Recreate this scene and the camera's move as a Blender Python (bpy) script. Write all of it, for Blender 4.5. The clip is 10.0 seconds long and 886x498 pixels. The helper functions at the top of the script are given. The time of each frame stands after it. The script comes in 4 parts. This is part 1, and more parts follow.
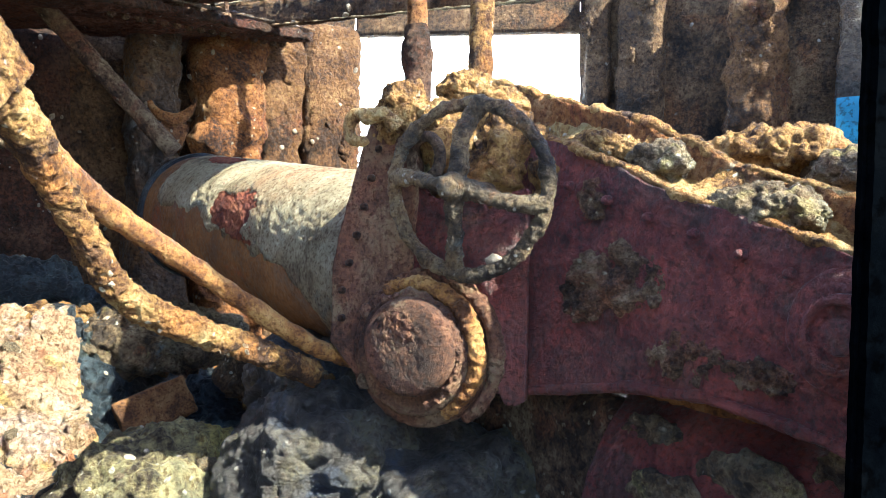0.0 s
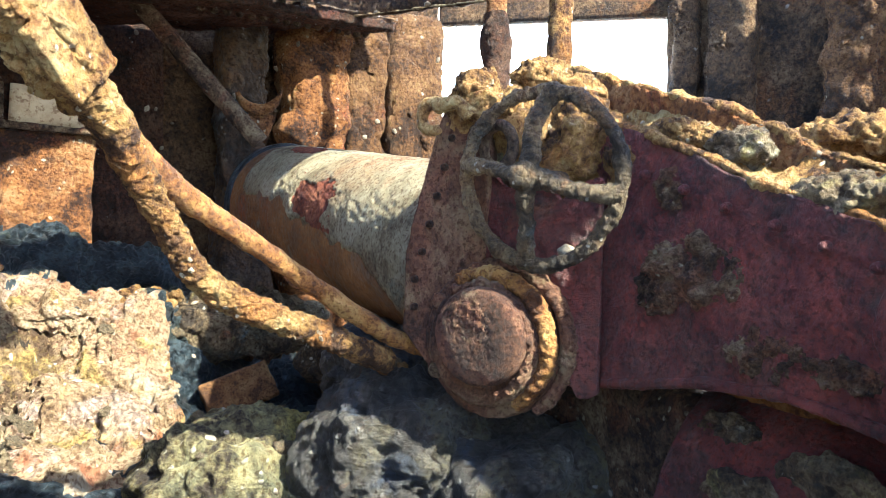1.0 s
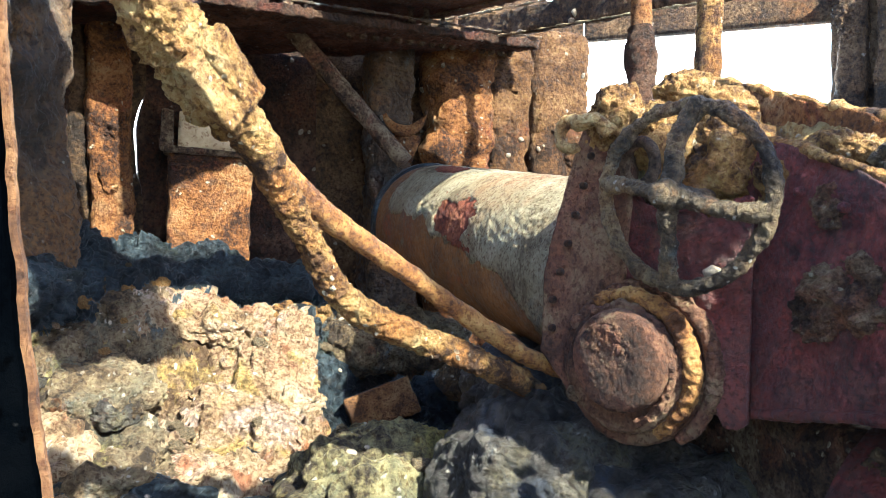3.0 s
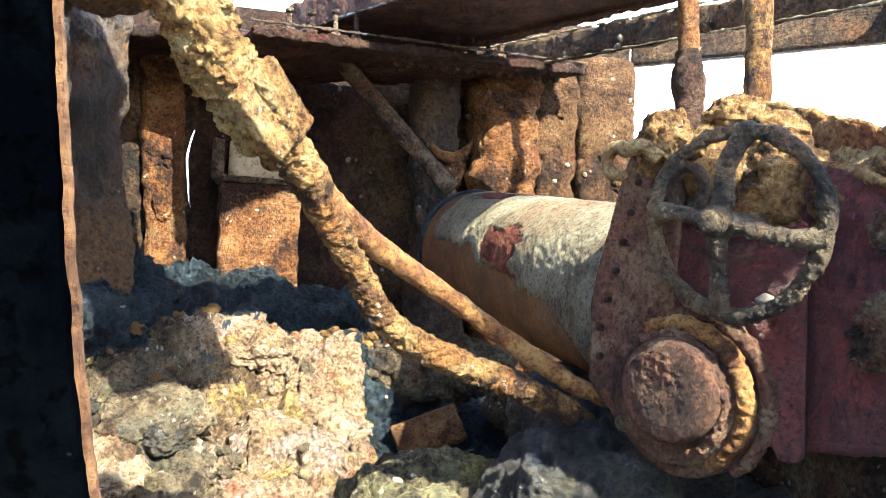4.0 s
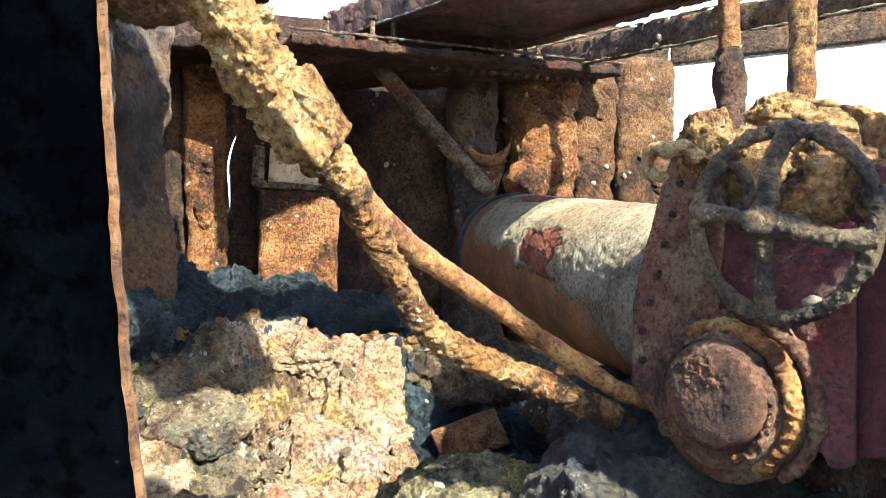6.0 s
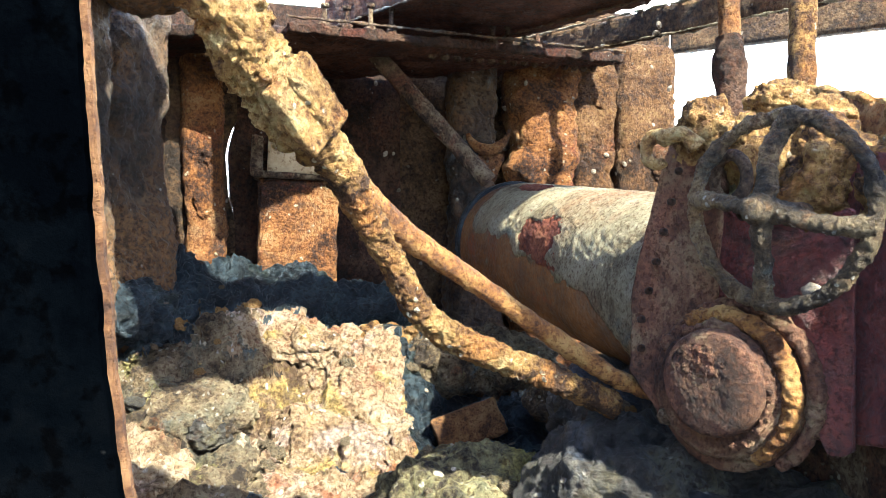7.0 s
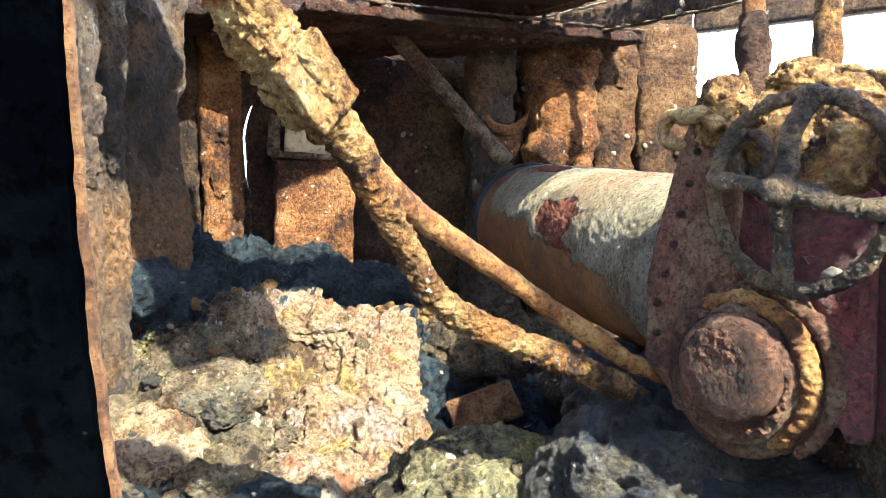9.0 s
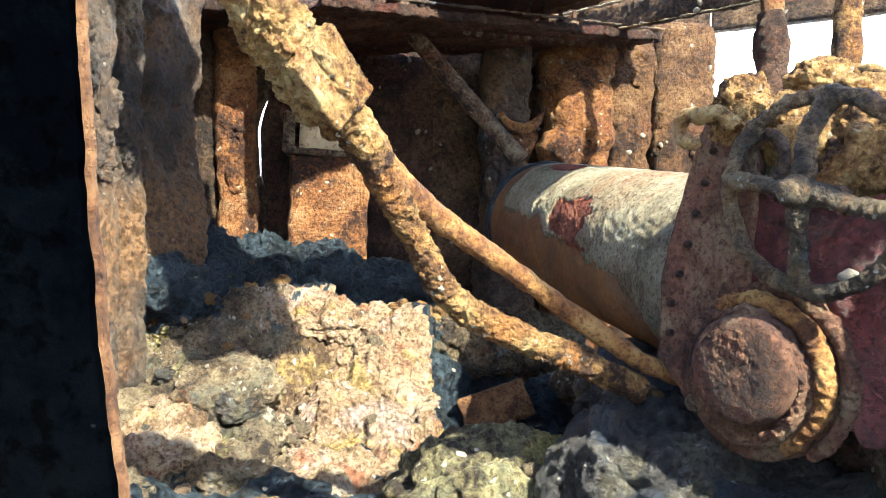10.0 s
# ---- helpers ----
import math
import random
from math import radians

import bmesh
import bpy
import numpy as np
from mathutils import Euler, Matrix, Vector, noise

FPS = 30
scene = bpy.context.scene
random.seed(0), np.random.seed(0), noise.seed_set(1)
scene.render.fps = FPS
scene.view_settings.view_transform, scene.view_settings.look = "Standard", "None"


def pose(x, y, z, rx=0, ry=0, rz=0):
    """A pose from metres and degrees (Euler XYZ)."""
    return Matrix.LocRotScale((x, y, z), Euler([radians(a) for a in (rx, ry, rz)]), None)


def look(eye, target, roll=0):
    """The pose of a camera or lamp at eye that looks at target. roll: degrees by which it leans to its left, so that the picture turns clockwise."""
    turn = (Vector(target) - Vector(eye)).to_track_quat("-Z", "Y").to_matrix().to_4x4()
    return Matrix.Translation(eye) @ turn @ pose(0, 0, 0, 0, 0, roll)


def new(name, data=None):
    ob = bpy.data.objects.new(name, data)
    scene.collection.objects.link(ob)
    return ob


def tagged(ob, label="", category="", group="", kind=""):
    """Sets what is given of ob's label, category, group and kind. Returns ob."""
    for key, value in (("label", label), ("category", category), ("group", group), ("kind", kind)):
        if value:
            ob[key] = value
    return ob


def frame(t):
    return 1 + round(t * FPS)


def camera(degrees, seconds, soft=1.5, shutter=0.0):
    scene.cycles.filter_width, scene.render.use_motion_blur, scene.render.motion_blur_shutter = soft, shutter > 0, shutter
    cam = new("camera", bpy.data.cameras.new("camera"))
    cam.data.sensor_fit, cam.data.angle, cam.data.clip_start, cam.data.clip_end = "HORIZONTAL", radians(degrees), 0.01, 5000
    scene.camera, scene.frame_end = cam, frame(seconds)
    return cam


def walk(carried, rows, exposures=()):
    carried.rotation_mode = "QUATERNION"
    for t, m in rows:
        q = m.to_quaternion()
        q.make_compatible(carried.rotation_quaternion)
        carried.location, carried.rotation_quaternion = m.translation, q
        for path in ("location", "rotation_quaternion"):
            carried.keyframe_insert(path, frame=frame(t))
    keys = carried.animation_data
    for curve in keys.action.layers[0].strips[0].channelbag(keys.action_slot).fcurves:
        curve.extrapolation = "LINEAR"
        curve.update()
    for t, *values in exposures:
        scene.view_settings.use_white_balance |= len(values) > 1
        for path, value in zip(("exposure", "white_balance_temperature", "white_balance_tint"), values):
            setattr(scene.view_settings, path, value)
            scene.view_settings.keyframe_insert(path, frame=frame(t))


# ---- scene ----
cam = camera(56.92, 10.0, soft=0.75)
PATH = [
    (0, (-0.0020, 0.0478, 1.5685), (0.7302, 1.9075, 1.4959), 0.62),
    (0.5, (0.0106, 0.0475, 1.5683), (0.6430, 1.9430, 1.4840), 0.66),
    (1, (0.0231, 0.0475, 1.5683), (0.5536, 1.9732, 1.4678), 0.86),
    (1.5, (0.0285, 0.0498, 1.5685), (0.4617, 1.9988, 1.4517), 0.91),
    (2, (0.0349, 0.0531, 1.5691), (0.3693, 2.0210, 1.4450), 0.83),
    (2.5, (0.0411, 0.0538, 1.5707), (0.2889, 2.0358, 1.4689), 0.72),
    (4, (0.0419, 0.0550, 1.5758), (0.1045, 2.0540, 1.5728), 0.54),
    (4.5, (0.0391, 0.0549, 1.5771), (0.0558, 2.0548, 1.5794), 0.20),
    (5, (0.0389, 0.0562, 1.5774), (0.0236, 2.0561, 1.5824), -0.00),
    (5.5, (0.0392, 0.0565, 1.5777), (0.0097, 2.0563, 1.5871), 0.03),
    (7, (0.0464, 0.0627, 1.5762), (0.0118, 2.0623, 1.5555), -0.27),
    (7.5, (0.0493, 0.0681, 1.5767), (0.0013, 2.0672, 1.5426), -0.14),
    (8, (0.0521, 0.0730, 1.5751), (-0.0113, 2.0715, 1.5326), 0.01),
    (8.5, (0.0561, 0.0775, 1.5737), (-0.0182, 2.0754, 1.5191), 0.03),
    (9, (0.0589, 0.0804, 1.5736), (-0.0269, 2.0775, 1.5098), 0.10),
    (9.5, (0.0602, 0.0833, 1.5732), (-0.0408, 2.0795, 1.5027), 0.35),
    (10, (0.0607, 0.0829, 1.5732), (-0.0593, 2.0780, 1.5034), 0.70),
]
walk(cam, [(t, look(eye, target, roll)) for t, eye, target, roll in PATH], [(0, 2.70, 5600, 8), (3, 2.58, 5600, 8), (10, 2.58, 5600, 8)])

# ---------------------------------------------------------------- light
TO_SUN = Vector((0.423, -0.604, 0.676)).normalized()
world = bpy.data.worlds.new("sky")
scene.world = world
world.use_nodes = True
wn = world.node_tree.nodes
sky = wn.new("ShaderNodeTexSky")
sky.sky_type = "NISHITA"
sky.sun_disc = False
sky.sun_elevation = math.asin(TO_SUN.z)
sky.sun_rotation = math.atan2(TO_SUN.x, TO_SUN.y)
wn["Background"].inputs["Strength"].default_value = 0.15
world.node_tree.links.new(sky.outputs[0], wn["Background"].inputs["Color"])
sun = new("sun", bpy.data.lights.new("sun", "SUN"))
sun.data.energy = 5.0
sun.data.angle = radians(1.0)
sun.data.color = (1.0, 0.93, 0.70)
sun.matrix_world = look(TO_SUN * 12, (0, 0, 0))


# ---------------------------------------------------------------- materials
def node(nt, kind, **values):
    n = nt.nodes.new(kind)
    for key, value in values.items():
        n.inputs[key].default_value = value
    return n


def noise_node(nt, co, scale, detail=6.0, rough=0.6, distort=0.0):
    n = node(nt, "ShaderNodeTexNoise", Scale=scale, Detail=detail, Roughness=rough, Distortion=distort)
    nt.links.new(co, n.inputs["Vector"])
    return n.outputs["Fac"]


def ramp_node(nt, fac, stops):
    r = nt.nodes.new("ShaderNodeValToRGB")
    while len(r.color_ramp.elements) < len(stops):
        r.color_ramp.elements.new(0.5)
    for e, (at, colour) in zip(r.color_ramp.elements, stops):
        e.position = at
        e.color = (*colour, 1) if not isinstance(colour, float) else (colour, colour, colour, 1)
    nt.links.new(fac, r.inputs["Fac"])
    return r.outputs["Color"]


def mix_node(nt, fac, a, b, blend="MIX"):
    m = nt.nodes.new("ShaderNodeMix")
    m.data_type, m.blend_type = "RGBA", blend
    if isinstance(fac, float):
        m.inputs[0].default_value = fac
    else:
        nt.links.new(fac, m.inputs[0])
    for socket, v in ((m.inputs[6], a), (m.inputs[7], b)):
        if isinstance(v, tuple):
            socket.default_value = (*v, 1)
        else:
            nt.links.new(v, socket)
    return m.outputs[2]


def crust(name, tones, second=None, cover=0.5, speck=None, speck_scale=55.0, speck_size=0.2, scale=7.0, grain=60.0,
          relief=0.9, size=0.012, rough=(0.75, 0.95), metal=0.0, soft_edge=0.08, spec=0.3, stains=()):
    """Corroded surface: tones over a broad and a fine noise, a second layer in patches, shell specks, and relief."""
    mat = bpy.data.materials.new(name)
    mat.use_nodes = True
    nt = mat.node_tree
    p = nt.nodes["Principled BSDF"]
    co = nt.nodes.new("ShaderNodeTexCoord").outputs["Object"]
    broad = noise_node(nt, co, scale, 8, 0.65, 0.4)
    fine = noise_node(nt, co, grain, 6, 0.7)
    both = mix_node(nt, 0.33, broad, fine)
    k = len(tones)
    stops = [(0.42 + 0.17 * i / max(1, k - 1), c) for i, c in enumerate(tones)]
    colour = ramp_node(nt, both, stops)
    height = mix_node(nt, 0.4, ramp_node(nt, noise_node(nt, co, grain * 0.4, 8, 0.72, 0.4), [(0.36, 0.0), (0.66, 1.0)]),
                      ramp_node(nt, noise_node(nt, co, grain * 2.0, 6, 0.75), [(0.34, 0.0), (0.66, 1.0)]))
    if second:
        patch = noise_node(nt, co, scale * 0.75, 9, 0.68, 0.5)
        mask = ramp_node(nt, patch, [(1 - cover - soft_edge, 0.0), (1 - cover + soft_edge, 1.0)])
        k = len(second)
        over = ramp_node(nt, fine, [(0.42 + 0.17 * i / max(1, k - 1), c) for i, c in enumerate(second)])
        colour = mix_node(nt, mask, colour, over)
        height = mix_node(nt, 0.35, height, mask, "ADD")
    for i, (stain, stain_scale, stain_cover) in enumerate(stains):
        moved = nt.nodes.new("ShaderNodeVectorMath")
        moved.operation = "ADD"
        moved.inputs[1].default_value = (3.7 * i + 1.3, 2.1 * i, 5.3 * i)
        nt.links.new(co, moved.inputs[0])
        where = noise_node(nt, moved.outputs[0], stain_scale, 9, 0.62, 0.6)
        where = ramp_node(nt, where, [(1 - stain_cover - 0.03, 0.0), (1 - stain_cover + 0.06, 0.85)])
        colour = mix_node(nt, where, colour, mix_node(nt, 1.0, ramp_node(nt, fine, [(0.40, 0.45), (0.60, 1.25)]), stain, "MULTIPLY"))
    if speck:
        v = node(nt, "ShaderNodeTexVoronoi", Scale=speck_scale)
        wob = nt.nodes.new("ShaderNodeVectorMath")
        wob.operation = "ADD"
        nt.links.new(co, wob.inputs[0])
        nn = node(nt, "ShaderNodeTexNoise", Scale=speck_scale * 1.2)
        sc = nt.nodes.new("ShaderNodeVectorMath")
        sc.operation = "SCALE"
        sc.inputs["Scale"].default_value = 0.7 / speck_scale
        nt.links.new(co, nn.inputs["Vector"])
        nt.links.new(nn.outputs["Color"], sc.inputs[0])
        nt.links.new(sc.outputs[0], wob.inputs[1])
        nt.links.new(wob.outputs[0], v.inputs["Vector"])
        dots = ramp_node(nt, v.outputs["Distance"], [(speck_size, 1.0), (speck_size + 0.08, 0.0)])
        some = ramp_node(nt, noise_node(nt, co, speck_scale * 0.3, 3), [(0.55, 0.0), (0.62, 1.0)])
        dots = mix_node(nt, 1.0, dots, some, "MULTIPLY")
        colour = mix_node(nt, dots, colour, speck)
        height = mix_node(nt, 0.4, height, dots, "ADD")
    pits = ramp_node(nt, noise_node(nt, co, grain * 1.4, 4, 0.6), [(0.38, (0.26, 0.13, 0.07)), (0.48, (1.0, 1.0, 1.0))])
    colour = mix_node(nt, 0.62, colour, pits, "MULTIPLY")
    nt.links.new(colour, p.inputs["Base Color"])
    r = ramp_node(nt, fine, [(0.42, float(rough[0])), (0.58, float(rough[1]))])
    nt.links.new(r, p.inputs["Roughness"])
    p.inputs["Metallic"].default_value = metal
    p.inputs["Specular IOR Level"].default_value = spec
    bump = node(nt, "ShaderNodeBump", Strength=relief, Distance=size * 4.0)
    nt.links.new(height, bump.inputs["Height"])
    nt.links.new(bump.outputs["Normal"], p.inputs["Normal"])
    return mat


def glow(name, colour, strength):
    mat = bpy.data.materials.new(name)
    mat.use_nodes = True
    p = mat.node_tree.nodes["Principled BSDF"]
    p.inputs["Base Color"].default_value = (*colour, 1)
    p.inputs["Emission Color"].default_value = (*colour, 1)
    p.inputs["Emission Strength"].default_value = strength
    return mat


TAN = crust("tan_crust", [(0.06, 0.026, 0.010), (0.29, 0.150, 0.045), (0.46, 0.27, 0.085), (0.56, 0.41, 0.18)],
            second=[(0.22, 0.075, 0.020), (0.46, 0.22, 0.06)], cover=0.42, speck=(0.62, 0.54, 0.38), scale=9, grain=75, size=0.016,
            stains=[((0.16, 0.075, 0.03), 14, 0.40), ((0.42, 0.18, 0.045), 11, 0.44)])
PALE = crust("pale_concretion", [(0.12, 0.07, 0.035), (0.37, 0.24, 0.125), (0.52, 0.39, 0.24), (0.60, 0.50, 0.37)],
             second=[(0.30, 0.15, 0.08), (0.47, 0.33, 0.20), (0.50, 0.38, 0.20)], cover=0.45, speck=(0.66, 0.63, 0.56), speck_scale=34, scale=6,
             grain=62, size=0.015, stains=[((0.50, 0.34, 0.10), 7, 0.42), ((0.24, 0.25, 0.26), 8, 0.31), ((0.42, 0.14, 0.06), 5.5, 0.42), ((0.60, 0.44, 0.36), 6, 0.42)])
BROWN = crust("brown_concretion", [(0.05, 0.034, 0.022), (0.16, 0.11, 0.060), (0.29, 0.21, 0.12), (0.42, 0.33, 0.19)],
              second=[(0.11, 0.105, 0.075), (0.24, 0.22, 0.15)], cover=0.42, speck=(0.6, 0.55, 0.45), speck_scale=48, scale=8, grain=62, size=0.018,
              stains=[((0.34, 0.13, 0.05), 7, 0.36), ((0.40, 0.34, 0.12), 9, 0.37), ((0.13, 0.17, 0.19), 8, 0.36)])
# Blue of shade and reflected sky is put into this wet crust's tones.
WETSHADE = crust("wet_sky_blue_crust", [(0.013, 0.018, 0.024), (0.035, 0.052, 0.068), (0.085, 0.118, 0.140)],
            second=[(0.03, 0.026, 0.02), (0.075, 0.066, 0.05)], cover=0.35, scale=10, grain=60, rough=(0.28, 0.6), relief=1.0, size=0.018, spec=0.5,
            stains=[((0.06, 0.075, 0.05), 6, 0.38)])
DUNE = crust("dark_lump", [(0.022, 0.019, 0.018), (0.072, 0.063, 0.055), (0.17, 0.15, 0.12)],
             second=[(0.08, 0.066, 0.035), (0.19, 0.16, 0.075)], cover=0.42, speck=(0.3, 0.28, 0.24), speck_scale=40, scale=9, grain=62, rough=(0.4, 0.85), size=0.018, spec=0.5,
             stains=[((0.05, 0.065, 0.10), 7, 0.40), ((0.20, 0.085, 0.04), 9, 0.35), ((0.30, 0.28, 0.10), 8, 0.35)])
RUST = crust("orange_rust", [(0.05, 0.020, 0.010), (0.20, 0.078, 0.022), (0.36, 0.150, 0.045), (0.43, 0.24, 0.10)],
             second=[(0.09, 0.045, 0.028), (0.22, 0.110, 0.05)], cover=0.40, speck=(0.55, 0.46, 0.32), speck_scale=42, scale=6, grain=75, size=0.012,
             stains=[((0.24, 0.055, 0.025), 6, 0.36), ((0.07, 0.045, 0.035), 8, 0.38)])
WALL = crust("hull_rust", [(0.022, 0.013, 0.009), (0.080, 0.045, 0.022), (0.16, 0.090, 0.042), (0.25, 0.155, 0.08)],
             second=[(0.06, 0.033, 0.022), (0.16, 0.09, 0.045)], cover=0.42, speck=(0.46, 0.40, 0.32), speck_scale=22, speck_size=0.12, scale=5, grain=60, size=0.012,
             stains=[((0.20, 0.085, 0.03), 4, 0.40), ((0.035, 0.028, 0.025), 5, 0.36)])
# Grey-blue stain stands in for sky light reflected off the left ribs.
GREYRIB = crust("grey_rib", [(0.03, 0.021, 0.015), (0.11, 0.072, 0.045), (0.21, 0.15, 0.095)],
                second=[(0.12, 0.062, 0.030), (0.23, 0.125, 0.055)], cover=0.45, speck=(0.45, 0.42, 0.36), speck_scale=32, speck_size=0.12, scale=5, grain=58, rough=(0.35, 0.8), size=0.012, spec=0.5,
                stains=[((0.27, 0.14, 0.055), 4, 0.47), ((0.22, 0.24, 0.26), 5, 0.36), ((0.05, 0.045, 0.045), 6, 0.36)])
DARK = crust("dark_deck_iron", [(0.022, 0.013, 0.009), (0.075, 0.038, 0.022), (0.16, 0.088, 0.052)],
             second=[(0.06, 0.026, 0.016), (0.16, 0.065, 0.036)], cover=0.45, speck=(0.45, 0.41, 0.35), speck_scale=45, speck_size=0.08, scale=7, grain=70, size=0.012, rough=(0.6, 0.9), spec=0.25,
             stains=[((0.13, 0.040, 0.024), 5, 0.40)])
# Darker copy of orange_rust: shade of the back ribs is put into its colour.
RIBSHADE = crust("shaded_rib_rust", [(0.04, 0.018, 0.008), (0.12, 0.055, 0.020), (0.20, 0.098, 0.036), (0.27, 0.155, 0.065)],
                 second=[(0.06, 0.030, 0.016), (0.15, 0.075, 0.03)], cover=0.42, speck=(0.42, 0.35, 0.25), speck_scale=28, speck_size=0.12, scale=6, grain=65, size=0.012,
                 stains=[((0.16, 0.045, 0.02), 6, 0.36), ((0.05, 0.032, 0.02), 6, 0.38)])
# Made lighter than dark_deck_iron: missing skylight on the deck's underside is put in.
REDDECK = crust("skylit_reddish_deck_rust", [(0.05, 0.022, 0.016), (0.15, 0.062, 0.038), (0.26, 0.12, 0.075)],
                second=[(0.09, 0.035, 0.022), (0.22, 0.085, 0.05)], cover=0.45, speck=(0.5, 0.45, 0.38), speck_scale=45, speck_size=0.10, scale=7, grain=70, size=0.014, rough=(0.55, 0.9))
OCHRE = crust("ochre_pipe_rust", [(0.09, 0.034, 0.012), (0.21, 0.088, 0.024), (0.33, 0.160, 0.045), (0.40, 0.235, 0.08)],
              second=[(0.13, 0.055, 0.024), (0.26, 0.125, 0.045)], cover=0.40, scale=11, grain=95, relief=0.7, size=0.007, rough=(0.55, 0.85))
# Yellow-green of the near boulder's sunlit top is put into this colour.
SUNYELLOW = crust("yellow_green_concretion", [(0.05, 0.036, 0.024), (0.17, 0.14, 0.07), (0.33, 0.28, 0.13), (0.48, 0.41, 0.20)],
              second=[(0.09, 0.09, 0.06), (0.22, 0.22, 0.13)], cover=0.42, speck=(0.5, 0.46, 0.36), speck_scale=48, scale=8, grain=62, size=0.018,
              stains=[((0.46, 0.36, 0.10), 6, 0.42), ((0.10, 0.14, 0.17), 7, 0.38), ((0.24, 0.10, 0.045), 9, 0.34)])
CAPM = crust("cap_iron", [(0.05, 0.025, 0.016), (0.13, 0.06, 0.033), (0.22, 0.15, 0.085)],
             second=[(0.12, 0.045, 0.028), (0.21, 0.09, 0.05)], cover=0.42, scale=9, grain=90, size=0.005, relief=0.7)
RED = crust("red_lead_plate", [(0.05, 0.014, 0.013), (0.135, 0.026, 0.024), (0.18, 0.040, 0.032), (0.28, 0.06, 0.045)],
            second=[(0.09, 0.045, 0.035), (0.17, 0.085, 0.06)], cover=0.40, scale=6.5, grain=80, relief=0.8, size=0.009, rough=(0.4, 0.8), soft_edge=0.12, spec=0.5,
            stains=[((0.075, 0.050, 0.042), 6, 0.40), ((0.27, 0.11, 0.05), 7, 0.34)])
IRON = crust("iron_crust", [(0.035, 0.02, 0.014), (0.14, 0.085, 0.048), (0.30, 0.22, 0.13)],
             second=[(0.13, 0.05, 0.03), (0.27, 0.115, 0.06)], cover=0.42, speck=(0.34, 0.29, 0.20), speck_scale=60, scale=13, grain=90, size=0.009)
# Bright second layer: tan crust, with warm sun highlights put into it.
WHEELM = crust("wheel_crust", [(0.028, 0.020, 0.014), (0.095, 0.068, 0.040), (0.21, 0.155, 0.085)],
               second=[(0.22, 0.12, 0.05), (0.40, 0.28, 0.14)], cover=0.44, speck=(0.5, 0.46, 0.38), speck_scale=80, scale=12, grain=110, size=0.008, rough=(0.5, 0.85), stains=[((0.20, 0.10, 0.04), 14, 0.40), ((0.10, 0.13, 0.13), 12, 0.36)])
PAINT = crust("brown_boiler_paint", [(0.07, 0.030, 0.014), (0.17, 0.078, 0.026), (0.24, 0.115, 0.04)],
              second=[(0.10, 0.11, 0.12), (0.17, 0.18, 0.18)], cover=0.34, scale=7, grain=90, relief=0.4, size=0.006, rough=(0.45, 0.8), spec=0.5,
              stains=[((0.24, 0.07, 0.03), 6, 0.38), ((0.15, 0.19, 0.21), 9, 0.34)])
SCALE = crust("pale_scale", [(0.20, 0.15, 0.085), (0.40, 0.33, 0.20), (0.53, 0.46, 0.31)],
              second=[(0.30, 0.17, 0.085), (0.42, 0.29, 0.16)], cover=0.42, speck=(0.16, 0.12, 0.08), speck_scale=90, speck_size=0.18, scale=6, grain=95, size=0.009,
              stains=[((0.36, 0.17, 0.08), 5, 0.38), ((0.26, 0.26, 0.20), 8, 0.38)])
REDPATCH = crust("bare_red_rust", [(0.12, 0.03, 0.02), (0.26, 0.07, 0.035), (0.34, 0.12, 0.06)], scale=14, grain=90, size=0.006)
# Far below real black paint: the sunless plate's shade is put into the colour.
BLACK = crust("shaded_black_paint", [(0.0002, 0.0003, 0.0005), (0.0004, 0.0006, 0.0009), (0.0007, 0.0009, 0.0012)], spec=0.0, speck=(0.006, 0.006, 0.006), speck_scale=60, speck_size=0.03,
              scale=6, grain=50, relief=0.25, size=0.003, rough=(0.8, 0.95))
CUT = crust("cut_edge_rust", [(0.08, 0.034, 0.014), (0.18, 0.080, 0.030), (0.27, 0.135, 0.055)], scale=20, grain=90, size=0.004)
WOOD = crust("orange_timber", [(0.10, 0.045, 0.02), (0.26, 0.125, 0.045), (0.34, 0.19, 0.08)], scale=18, grain=120, size=0.006)
BEIGE = crust("beige_board", [(0.34, 0.24, 0.14), (0.44, 0.33, 0.20), (0.48, 0.37, 0.24)], scale=4, grain=40, relief=0.2, size=0.003)
SHELL = crust("oyster_shell", [(0.14, 0.10, 0.065), (0.26, 0.21, 0.15), (0.40, 0.35, 0.27)], scale=40, grain=160, relief=0.4, size=0.003, rough=(0.4, 0.7))
BLUE = crust("blue_panel", [(0.02, 0.12, 0.20), (0.03, 0.18, 0.28), (0.04, 0.20, 0.30)], scale=5, grain=50, relief=0.1, size=0.002)
GROUND = crust("hall_floor", [(0.34, 0.33, 0.31), (0.42, 0.41, 0.39), (0.48, 0.47, 0.44)], scale=2, grain=40, relief=0.2, size=0.003)
GLAZING = glow("bright_glazing", (0.93, 0.98, 1.0), 2.6)
MULLION = crust("pale_mullion", [(0.45, 0.60, 0.66), (0.55, 0.70, 0.75), (0.6, 0.74, 0.78)], scale=4, grain=40, relief=0.05, size=0.001)


# ---------------------------------------------------------------- mesh helpers
def rough_at(p, scale, octaves=5):
    return noise.fractal(p * scale, 0.8, 2.1, octaves)


def pit_at(p, scale):
    d = noise.voronoi(p * scale)[0]
    return d[1] - d[0]


def dome_at(p):
    """Rounded bulges with creases between them."""
    d = noise.voronoi(p)[0][0]
    return 0.22 - d * d


